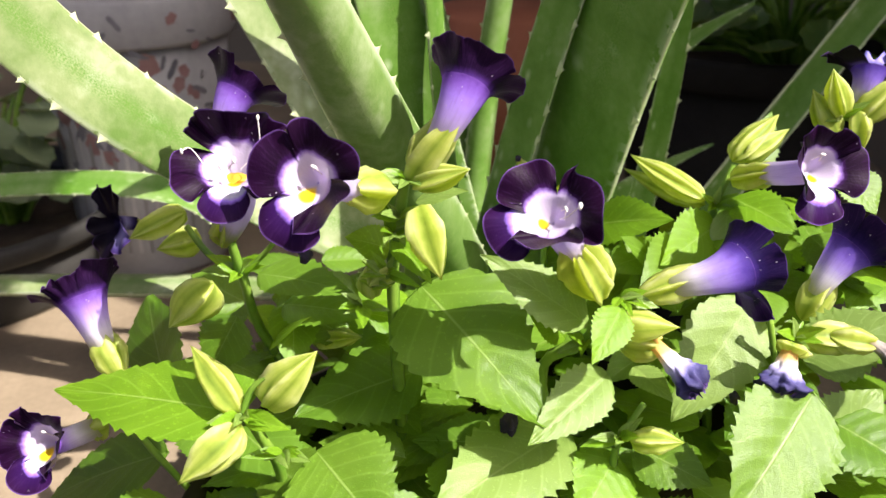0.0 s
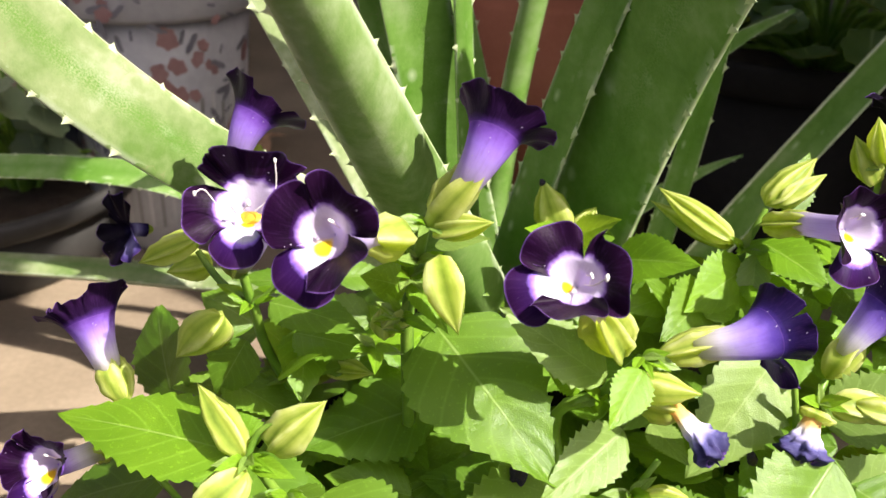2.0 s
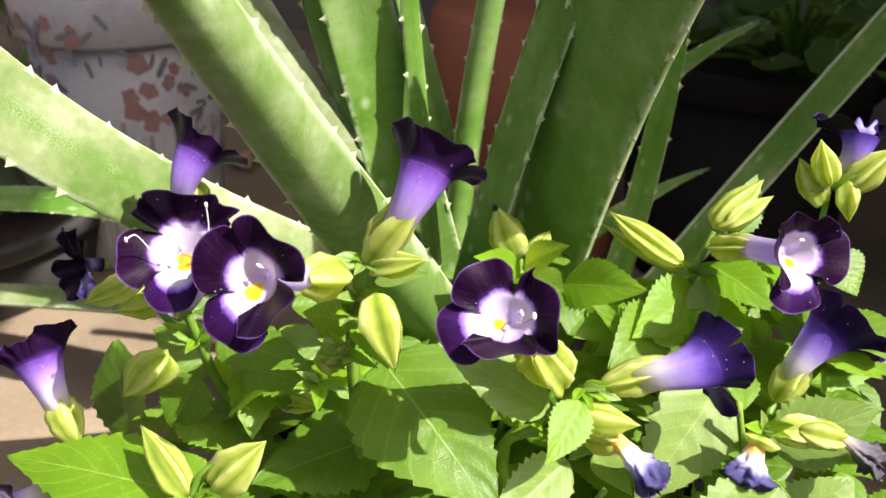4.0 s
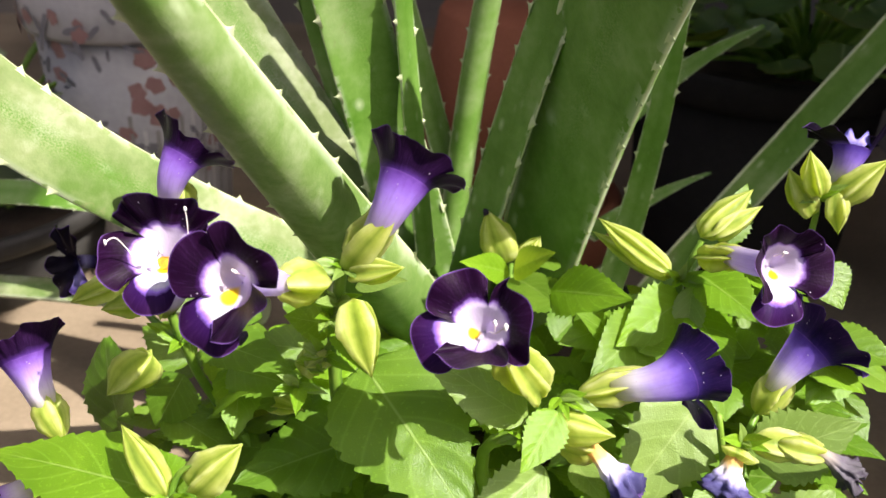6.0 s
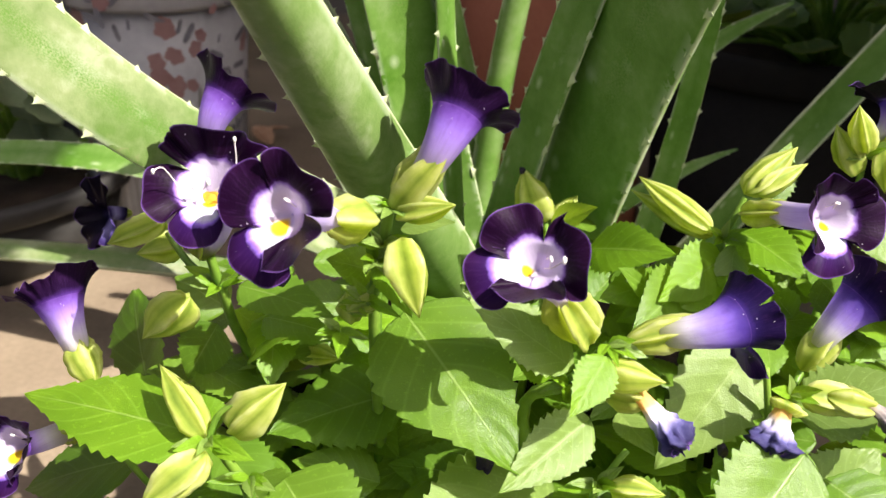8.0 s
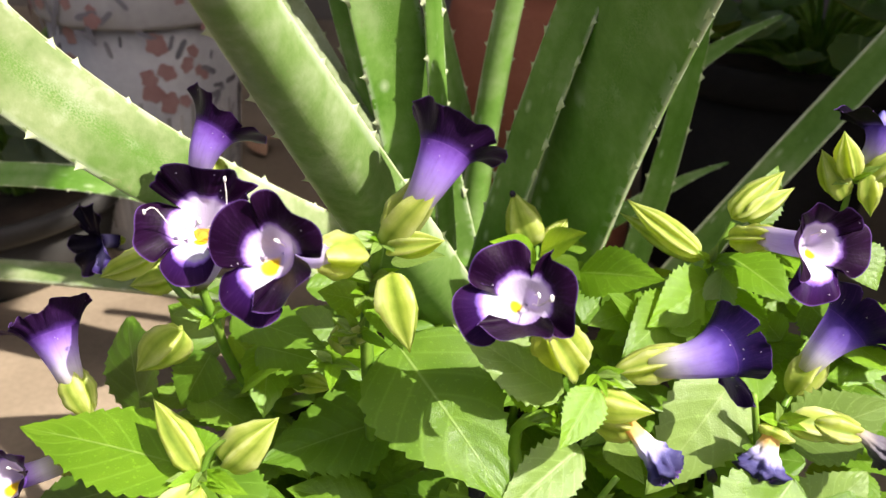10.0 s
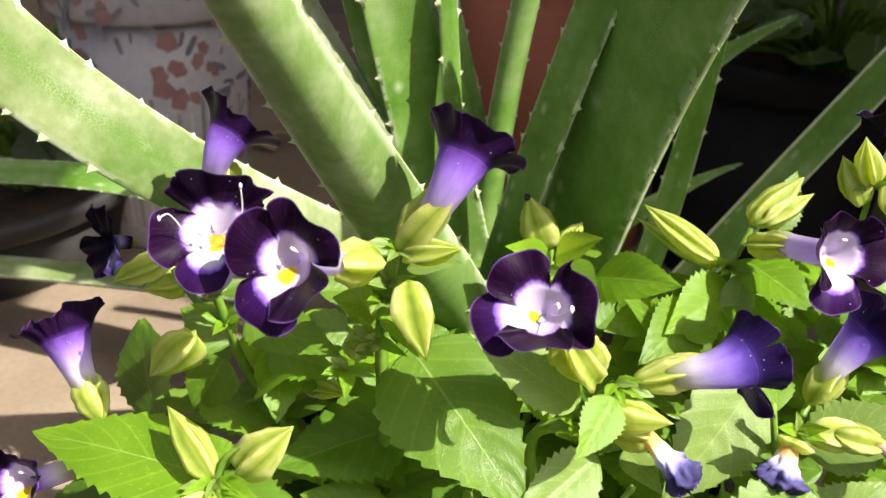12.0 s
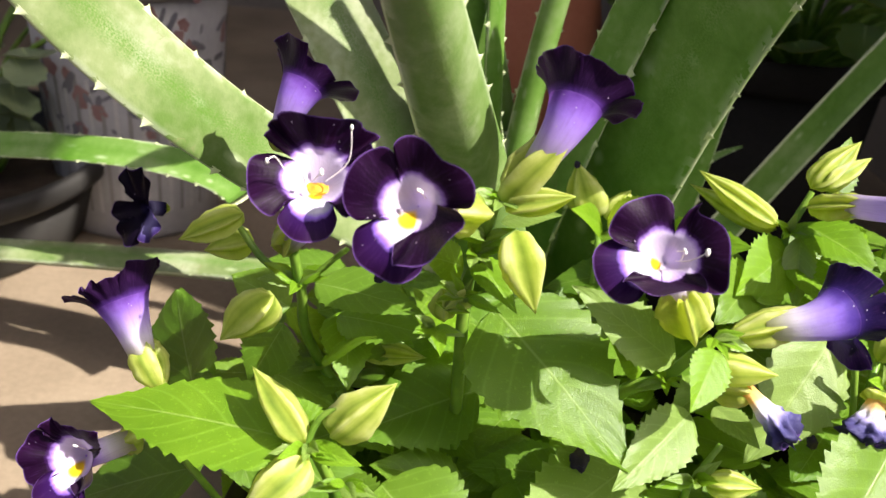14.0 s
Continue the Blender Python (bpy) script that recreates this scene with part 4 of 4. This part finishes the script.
# K: below it
flower(right, (0.1184, 0.2640, 0.1476), (0.1300, 0.2660, 0.1657), (-0.4, 0.3, 0.8), size=0.86, calyx_base=(0.1142, 0.2620, 0.1384), calyx_share=0.35, calyx_w=0.0095,
       face=(0.65, 0.25, 0.6), stamens=False, trumpet=True, mouth=0.0084, blue=True, lobes={"right": dict(curl=60), "lower_petal": dict(raised=60, curl=56)}, label="purple wishbone flower leaning outward")
# I: high and shaded, seen from behind, its lip crumpled
flower(right, (0.1410, 0.3140, 0.1940), (0.1458, 0.3130, 0.2105), (0.0, 0.9, -0.2), size=0.74, calyx_base=(0.1395, 0.3140, 0.1890), calyx_share=0.30, calyx_w=0.007,
       face=(0.20, 0.50, 0.75), stamens=False, trumpet=True, blue=True, mouth=0.0080, lobes={"left": dict(raised=24, curl=20, length=0.0120, wide=1.7, ruffle=0.10, skin=M_PETAL_BLACK), "right": dict(raised=76, curl=20, length=0.0165, skin=M_PETAL_BLACK), "lower_petal": dict(raised=100, curl=-60, at=240, length=0.0090, wide=1.9, ruffle=0.24, waves=3, pleat=0.10, frill=0.03, skin=M_PETAL_BLUE), "upper_lip": dict(raised=66, ruffle=0.10, length=0.0165, skin=M_PETAL_BLACK)}, label="dark purple wishbone flower past its best")
# A2: left, seen from behind
flower(left, (-0.1069, 0.2560, 0.1321), (-0.1146, 0.2620, 0.1510), (0.15, 0.85, -0.3), size=0.78, calyx_base=(-0.1009, 0.2500, 0.1239), calyx_share=0.30, calyx_w=0.0105,
       face=(-0.42, 0.46, 0.76), stamens=False, trumpet=True, mouth=0.0098, lobes={"left": dict(raised=62, curl=40, length=0.0124), "right": dict(raised=70, curl=30), "lower_petal": dict(raised=72, curl=34, ruffle=0.11, waves=4, pleat=0.10, length=0.0100, frill=0.08)}, label="purple wishbone flower seen from behind")
# H: drooping, behind
flower(left, (-0.1165, 0.3260, 0.1455), (-0.1225, 0.3190, 0.1480), (0.1, 0.1, 1.0), size=0.80, calyx_share=0.2, calyx_w=0.003,
       face=(-0.40, -0.80, 0.15), stamens=False, mouth=0.0050, tube=M_TUBE_SHADE, lobes={"upper_lip": dict(raised=18, curl=10, length=0.0150, wide=1.05, ruffle=0.10, waves=4, at=100, skin=M_PETAL_BLACK), "left": dict(raised=70, curl=10, wide=1.0, length=0.0090, skin=M_PETAL_BLACK), "right": dict(raised=24, curl=0, at=-40, length=0.0100, ruffle=0.1, skin=M_TUBE_SHADE), "lower_petal": dict(raised=18, curl=20, wide=1.0, length=0.0130, at=250, skin=M_PETAL_BLACK)}, label="small wilting purple wishbone flower in the shade")
# J: low left
flower(left, (-0.1085, 0.2460, 0.1095), (-0.1220, 0.2360, 0.1095), (0.10, 0.2, 0.9), size=0.84, calyx_share=0.2, calyx_w=0.009, mouth=0.0066,
       face=(-0.28, -0.80, 0.45), tube=M_TUBE, lobes={"upper_lip": dict(ruffle=0.20, waves=5, pleat=0.25, frill=0.10, raised=62, length=0.0104), "left": dict(ruffle=0.16, raised=36, pleat=0.12), "right": dict(ruffle=0.15, raised=60, curl=6, length=0.0110, dark=True), "lower_petal": dict(raised=50, curl=20)}, label="open dark purple wishbone flower low down")


def wilted(parent, base, neck, tip, w, skin=M_WILT):
    """A spent bloom hanging out of its calyx, dark and shrivelled at the end."""
    b, k, t = Vector(base), Vector(neck), Vector(tip)
    SEED[0] += 1
    cal = part("spent_bloom", calyx_bm(b, k + (k - b) * 0.05, w, (0, 0, 1), 5, 1.0, 0.0, SEED[0]), M_CALYX, parent, "spent bloom, shrivelled and dark at its end")
    bm = bmesh.new()
    d = t - k
    f = frame_of(d, (0, 0, 1))
    ln = d.length
    k2 = k - d * 0.2

    def place(i, j):
        u = i / 26
        a = 2 * math.pi * j / 40
        r = w * (0.22 + 0.12 * u + 0.42 * u ** 2.2)
        # folds that deepen to the ragged end, which is crushed together
        fold = 0.34 * math.cos(5 * a + 4 * u + SEED[0]) + 0.22 * math.cos(9 * a - 6 * u)
        r *= 1 + u * u * (fold + 0.9 * noise.noise(Vector((math.cos(a) * 3.4, math.sin(a) * 3.4, u * 9 + SEED[0]))))
        if u > 0.86:
            r *= 1 - 0.55 * (u - 0.86) / 0.14
        ragged = 0.5 * w * u ** 5 * noise.noise(Vector((a * 2.2, SEED[0], 1.0)))
        return k2 + f @ Vector((r * math.cos(a), r * 0.8 * math.sin(a), u * ln * 1.15 + ragged))

    sheet(bm, 27, 40, place, lambda i, j: (j / 40, i / 26), True)
    part("petal", bm, skin, cal)


wilted(front, (0.0509, 0.2360, 0.1463), (0.0609, 0.2300, 0.1472), (0.0729, 0.2220, 0.1372), 0.0092)
wilted(right, (0.1034, 0.2400, 0.1428), (0.1021, 0.2380, 0.1403), (0.0985, 0.2330, 0.1295), 0.0102)
wilted(right, (0.1133, 0.2400, 0.1456), (0.1257, 0.2380, 0.1440), (0.1375, 0.2360, 0.1365), 0.0078, M_WILT_DRY)

# long stamens of the two open flowers
def filament(parent, points, anther):
    st = part("stamen", tube_bm(points, [0.00016] * len(points), 6), M_STAMEN, parent)
    bm = bmesh.new()
    bmesh.ops.create_uvsphere(bm, u_segments=8, v_segments=6, radius=anther, matrix=Matrix.Translation(points[-1]) @ Matrix.Diagonal((0.75, 0.75, 1.35, 1)))
    part("anther", bm, M_ANTHER, st)


filament(mid, [(-0.0546, 0.2380, 0.1976), (-0.0492, 0.2380, 0.2033), (-0.0488, 0.2380, 0.2119)], 0.0006)
filament(mid, [(-0.0618, 0.2360, 0.1959), (-0.0660, 0.2340, 0.2045), (-0.0679, 0.2310, 0.2049)], 0.0006)
filament(mid, [(-0.0578, 0.2380, 0.1975), (-0.0555, 0.2350, 0.2011)], 0.0008)
filament(mid, [(-0.0597, 0.2380, 0.1966), (-0.0594, 0.2350, 0.1997)], 0.0007)
filament(front, [(0.0301, 0.2220, 0.1895), (0.0315, 0.2160, 0.1930), (0.0337, 0.2130, 0.1967)], 0.0008)

# pods and buds: plant, base, tip, width
for plant, base, tip, w in (
    (mid, (-0.0086, 0.2480, 0.1892), (0.0078, 0.2380, 0.1969), 0.0072),
    (mid, (-0.0099, 0.2490, 0.1893), (0.0057, 0.2435, 0.2135), 0.0094),
    (mid, (-0.0065, 0.2400, 0.1865), (0.0000, 0.2280, 0.1692), 0.0118),
    (mid, (-0.0689, 0.2520, 0.1566), (-0.0829, 0.2490, 0.1422), 0.0115),
    (mid, (-0.0790, 0.2660, 0.1743), (-0.0970, 0.2640, 0.1654), 0.0100),
    (mid, (-0.0776, 0.2750, 0.1615), (-0.0919, 0.2720, 0.1593), 0.0090),
    (mid, (-0.0435, 0.2800, 0.1210), (-0.0251, 0.2550, 0.1367), 0.0078),
    (mid, (-0.0214, 0.2520, 0.1518), (-0.0233, 0.2500, 0.1627), 0.0075),
    (mid, (-0.0146, 0.2520, 0.1598), (-0.0221, 0.2460, 0.1586), 0.0060),
    (left, (-0.0568, 0.2190, 0.1323), (-0.0712, 0.2300, 0.1484), 0.0082),
    (left, (-0.0500, 0.2210, 0.1329), (-0.0338, 0.2200, 0.1515), 0.0112),
    (left, (-0.0555, 0.2150, 0.1312), (-0.0716, 0.2050, 0.1179), 0.0118),
    (mid, (0.0379, 0.3360, 0.1474), (0.0293, 0.3390, 0.1683), 0.0135),
    (mid, (0.0433, 0.3360, 0.1463), (0.0489, 0.3360, 0.1597), 0.0095),
    (right, (0.0918, 0.3040, 0.1632), (0.0677, 0.3240, 0.1726), 0.0092),
    (right, (0.0926, 0.3060, 0.1609), (0.0660, 0.3250, 0.1671), 0.0075),
    (right, (0.0995, 0.3050, 0.1770), (0.1154, 0.3120, 0.1927), 0.0100),
    (right, (0.1032, 0.3030, 0.1780), (0.1187, 0.3080, 0.1883), 0.0070),
    (right, (0.1352, 0.3060, 0.1935), (0.1275, 0.3030, 0.2095), 0.0088),
    (right, (0.1350, 0.3080, 0.1850), (0.1240, 0.3070, 0.2020), 0.0090),
    (right, (0.1400, 0.3080, 0.1895), (0.1530, 0.3050, 0.2080), 0.0092),
    (right, (0.1405, 0.3060, 0.1950), (0.1420, 0.3010, 0.1820), 0.0070),
    (right, (0.1069, 0.2420, 0.1444), (0.1270, 0.2400, 0.1415), 0.0090),
    (front, (0.0562, 0.2320, 0.1137), (0.0714, 0.2280, 0.1162), 0.0080),
    (front, (0.0486, 0.2340, 0.1516), (0.0653, 0.2260, 0.1565), 0.0085),
):
    calyx(plant, base, tip, w * 0.90, bend=0.05 * math.sin(SEED[0] * 1.7))

# stems
stem(mid, [(-0.012, 0.262, 0.06), (-0.0154, 0.2580, 0.1480), (-0.0137, 0.2540, 0.1700), (-0.0108, 0.2490, 0.1907)], 0.0020, 0.0016)
stem(mid, [(-0.012, 0.262, 0.06), (-0.0574, 0.2750, 0.1199), (-0.0625, 0.2620, 0.1539), (-0.0657, 0.2580, 0.1755)], 0.0018, 0.0012)
stem(mid, [(-0.0625, 0.2620, 0.1539), (-0.0524, 0.2600, 0.1654), (-0.0495, 0.2550, 0.1703)], 0.0010, 0.0008)
stem(mid, [(-0.0625, 0.2620, 0.1539), (-0.0739, 0.2680, 0.1589), (-0.0812, 0.2720, 0.1669)], 0.0012, 0.0009)
stem(mid, [(0.03, 0.30, 0.06), (0.0385, 0.3250, 0.1256), (0.0390, 0.3360, 0.1474)], 0.0016, 0.0011)
stem(left, [(-0.06, 0.235, 0.06), (-0.0489, 0.2300, 0.0986), (-0.0525, 0.2220, 0.1229), (-0.0565, 0.2200, 0.1309)], 0.0018, 0.0013)
stem(left, [(-0.07, 0.25, 0.06), (-0.0971, 0.2450, 0.1089), (-0.1007, 0.2500, 0.1239)], 0.0012, 0.0009)
stem(left, [(-0.0565, 0.2200, 0.1309), (-0.0534, 0.2210, 0.1387), (-0.0475, 0.2210, 0.1442)], 0.0010, 0.0008)
stem(front, [(0.05, 0.23, 0.06), (0.0304, 0.2480, 0.1232), (0.0425, 0.2440, 0.1412), (0.0513, 0.2400, 0.1569)], 0.0022, 0.0016)
stem(front, [(0.06, 0.235, 0.06), (0.0530, 0.2350, 0.0946), (0.0525, 0.2340, 0.1102)], 0.0018, 0.0012)
stem(front, [(0.0525, 0.2340, 0.1102), (0.0581, 0.2360, 0.1201), (0.0608, 0.2380, 0.1228)], 0.0012, 0.0009)
stem(right, [(0.10, 0.29, 0.06), (0.0969, 0.3000, 0.1233), (0.0950, 0.3010, 0.1457), (0.0946, 0.3030, 0.1616)], 0.0019, 0.0014)
stem(right, [(0.0946, 0.3030, 0.1616), (0.0977, 0.3030, 0.1706), (0.0999, 0.3040, 0.1764)], 0.0015, 0.0011)
stem(right, [(0.12, 0.27, 0.06), (0.1116, 0.2580, 0.1263), (0.1143, 0.2620, 0.1380)], 0.0015, 0.0010)
stem(right, [(0.13, 0.31, 0.06), (0.1372, 0.3120, 0.1672), (0.1369, 0.3100, 0.1889)], 0.0014, 0.0010)
stem(right, [(0.12, 0.25, 0.06), (0.1008, 0.2480, 0.1377), (0.0991, 0.2500, 0.1464)], 0.0013, 0.0009)

# leaves: plant, base, tip, width, upper side, material
UP, FR = (0.1, -0.4, 0.9), (0.15, -0.75, 0.65)
for plant, base, tip, w, face, mat, kw in (
    (mid, (-0.0069, 0.2580, 0.1527), (0.0286, 0.2180, 0.1280), 0.0400, (0.0, -0.55, 0.83), M_LEAF, dict(fold=0.12, wide_at=0.31, teeth=11)),
    (left, (-0.0551, 0.2220, 0.1296), (-0.1173, 0.2400, 0.1265), 0.0265, (0.1, -0.45, 0.9), M_LEAF_YOUNG, dict(fold=0.1)),
    (mid, (-0.0074, 0.2680, 0.1164), (-0.0477, 0.2500, 0.1095), 0.0300, UP, M_LEAF_DEEP, {}),
    (left, (-0.0366, 0.2220, 0.1170), (-0.0142, 0.1950, 0.1076), 0.0330, FR, M_LEAF, {}),
    (front, (0.0485, 0.2360, 0.1350), (0.0237, 0.2140, 0.1251), 0.0165, FR, M_LEAF_PALE, dict(fold=0.4)),
    (front, (0.0385, 0.2450, 0.1087), (-0.0038, 0.2050, 0.1067), 0.0300, UP, M_LEAF_PALE, {}),
    (front, (0.0537, 0.2380, 0.1041), (0.0388, 0.2150, 0.0962), 0.0220, FR, M_LEAF_YOUNG, {}),
    (front, (0.0587, 0.2380, 0.1073), (0.0803, 0.2250, 0.1025), 0.0180, FR, M_LEAF, {}),
    (right, (0.0974, 0.2620, 0.1460), (0.0705, 0.2400, 0.1153), 0.0270, FR, M_LEAF_PALE, {}),
    (right, (0.1105, 0.2360, 0.1281), (0.0794, 0.2050, 0.1047), 0.0330, FR, M_LEAF, {}),
    (right, (0.1117, 0.2500, 0.1305), (0.1401, 0.2500, 0.1463), 0.0220, FR, M_LEAF_PALE, {}),
    (right, (0.1197, 0.2450, 0.1130), (0.1439, 0.2250, 0.1046), 0.0300, UP, M_LEAF_DEEP, {}),
    (front, (0.0501, 0.2320, 0.1586), (0.0400, 0.2160, 0.1500), 0.0118, (0.25, -0.6, 0.75), M_LEAF_YOUNG, dict(fold=0.25)),
    (mid, (0.0522, 0.3100, 0.1511), (0.0758, 0.2850, 0.1639), 0.0190, FR, M_LEAF_YOUNG, {}),
    (right, (0.0865, 0.3000, 0.1311), (0.0595, 0.2850, 0.1574), 0.0200, FR, M_LEAF, {}),
    (front, (0.0424, 0.2400, 0.1489), (0.0106, 0.2400, 0.1712), 0.0160, FR, M_LEAF_PALE, {}),
    (left, (-0.0955, 0.2830, 0.0840), (-0.1085, 0.3060, 0.1250), 0.0350, (-0.50, -0.85, 0.02), M_LEAF_DEEP, dict(fold=0.1, wide_at=0.6)),
    (mid, (-0.0687, 0.2750, 0.1330), (-0.0789, 0.2700, 0.1141), 0.0180, FR, M_LEAF_DEEP, {}),
    (left, (-0.0908, 0.2550, 0.0927), (-0.1371, 0.2620, 0.0684), 0.0260, UP, M_LEAF_DEEP, {}),
    (right, (0.0983, 0.3000, 0.1616), (0.0956, 0.2850, 0.1420), 0.0105, (-0.3, -0.8, 0.5), M_LEAF_PALE, dict(fold=0.4)),
    (right, (0.1002, 0.3020, 0.1648), (0.1168, 0.2800, 0.1603), 0.0170, FR, M_LEAF_YOUNG, {}),
    (right, (0.1071, 0.3050, 0.1740), (0.1162, 0.3200, 0.1906), 0.0120, FR, M_LEAF, {}),
    (right, (0.1306, 0.2850, 0.1800), (0.1378, 0.2750, 0.1696), 0.0160, FR, M_LEAF, {}),
    (right, (0.1319, 0.2750, 0.1590), (0.1529, 0.2620, 0.1587), 0.0180, UP, M_LEAF, {}),
    (mid, (-0.0080, 0.2550, 0.1815), (0.0072, 0.2500, 0.1868), 0.0070, UP, M_LEAF_PALE, {}),
    (mid, (-0.0164, 0.2620, 0.1635), (-0.0293, 0.2550, 0.1703), 0.0120, FR, M_LEAF_YOUNG, {}),
    (left, (-0.0563, 0.2220, 0.1308), (-0.0641, 0.2320, 0.1375), 0.0140, FR, M_LEAF_YOUNG, {}),
    (left, (-0.0561, 0.2200, 0.1306), (-0.0419, 0.2120, 0.1316), 0.0060, FR, M_LEAF_YOUNG, {}),
    (left, (-0.0561, 0.2200, 0.1306), (-0.0629, 0.2100, 0.1345), 0.0045, FR, M_LEAF_YOUNG, {}),
    (front, (0.0568, 0.2400, 0.1345), (0.0655, 0.2250, 0.1323), 0.0090, FR, M_LEAF_PALE, {}),
    (front, (0.0375, 0.2500, 0.1385), (0.0222, 0.2400, 0.1572), 0.0100, FR, M_LEAF_YOUNG, {}),
    (right, (0.1176, 0.2400, 0.1037), (0.1382, 0.2500, 0.1201), 0.0240, FR, M_LEAF_PALE, {}),
    (mid, (0.0398, 0.3250, 0.1506), (0.0522, 0.3000, 0.1714), 0.0120, FR, M_LEAF_YOUNG, {}),
    (mid, (0.0382, 0.3250, 0.1490), (0.0206, 0.3000, 0.1665), 0.0110, FR, M_LEAF_YOUNG, {}),
    (mid, (0.0391, 0.3220, 0.1487), (0.0502, 0.2900, 0.1594), 0.0150, FR, M_LEAF, {}),
    (right, (0.0968, 0.3020, 0.1556), (0.0717, 0.2780, 0.1503), 0.0200, FR, M_LEAF_YOUNG, {}),
    (right, (0.0985, 0.3000, 0.1544), (0.1074, 0.2720, 0.1449), 0.0190, FR, M_LEAF_YOUNG, {}),
    (right, (0.1243, 0.2900, 0.1555), (0.1359, 0.2700, 0.1466), 0.0190, FR, M_LEAF, {}),
    (front, (0.0846, 0.2950, 0.1502), (0.0636, 0.2680, 0.1453), 0.0200, FR, M_LEAF, {}),
    (mid, (-0.0146, 0.2550, 0.1709), (-0.0032, 0.2400, 0.1621), 0.0090, FR, M_LEAF_YOUNG, dict(fold=0.3)),
    (mid, (-0.0590, 0.2680, 0.1520), (-0.0270, 0.2520, 0.1530), 0.0170, UP, M_LEAF_DEEP, {}),
    (mid, (-0.0680, 0.2850, 0.1330), (-0.0870, 0.2900, 0.1410), 0.0180, FR, M_LEAF_DEEP, {}),
    (mid, (-0.0520, 0.2700, 0.1400), (-0.0240, 0.2560, 0.1430), 0.0180, UP, M_LEAF_DEEP, {}),
    (mid, (-0.0560, 0.2620, 0.1280), (-0.0400, 0.2500, 0.1460), 0.0070, UP, M_LEAF_YOUNG, {}),
):
    leaf(plant, base, tip, w, face, mat, **kw)

# lower foliage in the shade of the upper leaves
rnd = random.Random(11)
for k in range(230):
    back = k >= 110
    x = rnd.uniform(-0.085, 0.15)
    y = rnd.uniform(0.262, 0.335) if back else rnd.uniform(0.20, 0.28)
    top = 0.112 + max(0.0, y - 0.26) * 0.38 + (0.008 if x > 0.02 else 0.0)
    z = rnd.uniform(0.085, top) if back else rnd.uniform(0.07, 0.105)
    a = rnd.uniform(0, 6.28)
    b = Vector((x, y, z))
    ln = rnd.uniform(0.018, 0.034) if back else rnd.uniform(0.024, 0.040)
    t = b + Vector((math.cos(a), math.sin(a), rnd.uniform(-0.5, 0.2))) * ln
    plant = (left, mid, front, right)[min(3, max(0, int((x + 0.085) / 0.06)))]
    leaf(plant, b, t, ln * 0.62, (rnd.uniform(-0.3, 0.3), rnd.uniform(-0.6, 0.0), 0.9), (M_LEAF_DEEP, M_LEAF, M_LEAF_DEEP)[k % 3])
# foliage round the inner stems
for k in range(104):
    if k >= 78:
        x, y, z = rnd.uniform(0.095, 0.165), rnd.uniform(0.262, 0.33), rnd.uniform(0.10, 0.158)
    elif k < 40:
        x, y, z = rnd.uniform(-0.075, 0.0), rnd.uniform(0.268, 0.325), rnd.uniform(0.098, 0.140)
    else:
        x, y, z = rnd.uniform(0.045, 0.135), rnd.uniform(0.275, 0.335), rnd.uniform(0.105, 0.152)
    a = rnd.uniform(0, 6.28)
    b = Vector((x, y, z))
    ln = rnd.uniform(0.016, 0.030)
    t = b + Vector((math.cos(a), math.sin(a) * 0.8, rnd.uniform(-0.6, 0.25))) * ln
    leaf(mid if x < 0.02 else right, b, t, ln * 0.6, (rnd.uniform(-0.3, 0.4), rnd.uniform(-0.8, -0.1), 0.8), (M_LEAF, M_LEAF_DEEP, M_LEAF_YOUNG, M_LEAF)[k % 4], teeth=7)

# tiny leaves at the nodes
for plant, at in ((mid, (-0.0101, 0.2480, 0.1912)), (mid, (-0.0124, 0.2500, 0.1787)), (mid, (-0.0168, 0.2500, 0.1610)), (mid, (-0.0147, 0.2500, 0.1740)), (mid, (-0.0209, 0.2500, 0.1565)), (mid, (-0.0240, 0.2460, 0.1525)), (mid, (-0.0632, 0.2620, 0.1558)), (left, (-0.0560, 0.2190, 0.1316)), (left, (-0.0462, 0.2210, 0.1177)),
                  (front, (0.0509, 0.2380, 0.1588)), (front, (0.0527, 0.2320, 0.1148)), (right, (0.0942, 0.3010, 0.1627)), (right, (0.1043, 0.2410, 0.1441)), (right, (0.1352, 0.3070, 0.1921)), (front, (0.0424, 0.2430, 0.1409))):
    c = Vector(at)
    for k in range(9):
        a = rnd.uniform(0, 6.28)
        d = Vector((math.cos(a), -0.5 + 0.5 * math.sin(a), rnd.uniform(-0.3, 0.9))).normalized()
        ln = rnd.uniform(0.005, 0.012)
        leaf(plant, c, c + d * ln, ln * rnd.uniform(0.28, 0.45), (rnd.uniform(-0.4, 0.4), -0.6, 0.7), (M_LEAF_YOUNG, M_LEAF_PALE)[k % 2], teeth=5, fold=0.5)


# dried-up petals clinging on
def dried(parent, at, size):
    SEED[0] += 1
    bm = bmesh.new()
    bmesh.ops.create_icosphere(bm, subdivisions=3, radius=size)
    for v in bm.verts:
        v.co *= 1 + 0.55 * noise.noise(v.co / size * 1.7 + Vector((SEED[0], 0, 0)))
        v.co.z *= 1.3
        v.co += Vector(at)
    part("dried_petal", bm, M_DRY, parent, "black shrivelled petal")


dried(front, (0.0204, 0.2360, 0.1171), 0.0026)
dried(mid, (-0.0400, 0.2460, 0.1685), 0.0018)
dried(mid, (0.0286, 0.3380, 0.1672), 0.0011)
dried(right, (0.0886, 0.2400, 0.1235), 0.0016)

for p in (mid, left, front, right):
    settle(p)
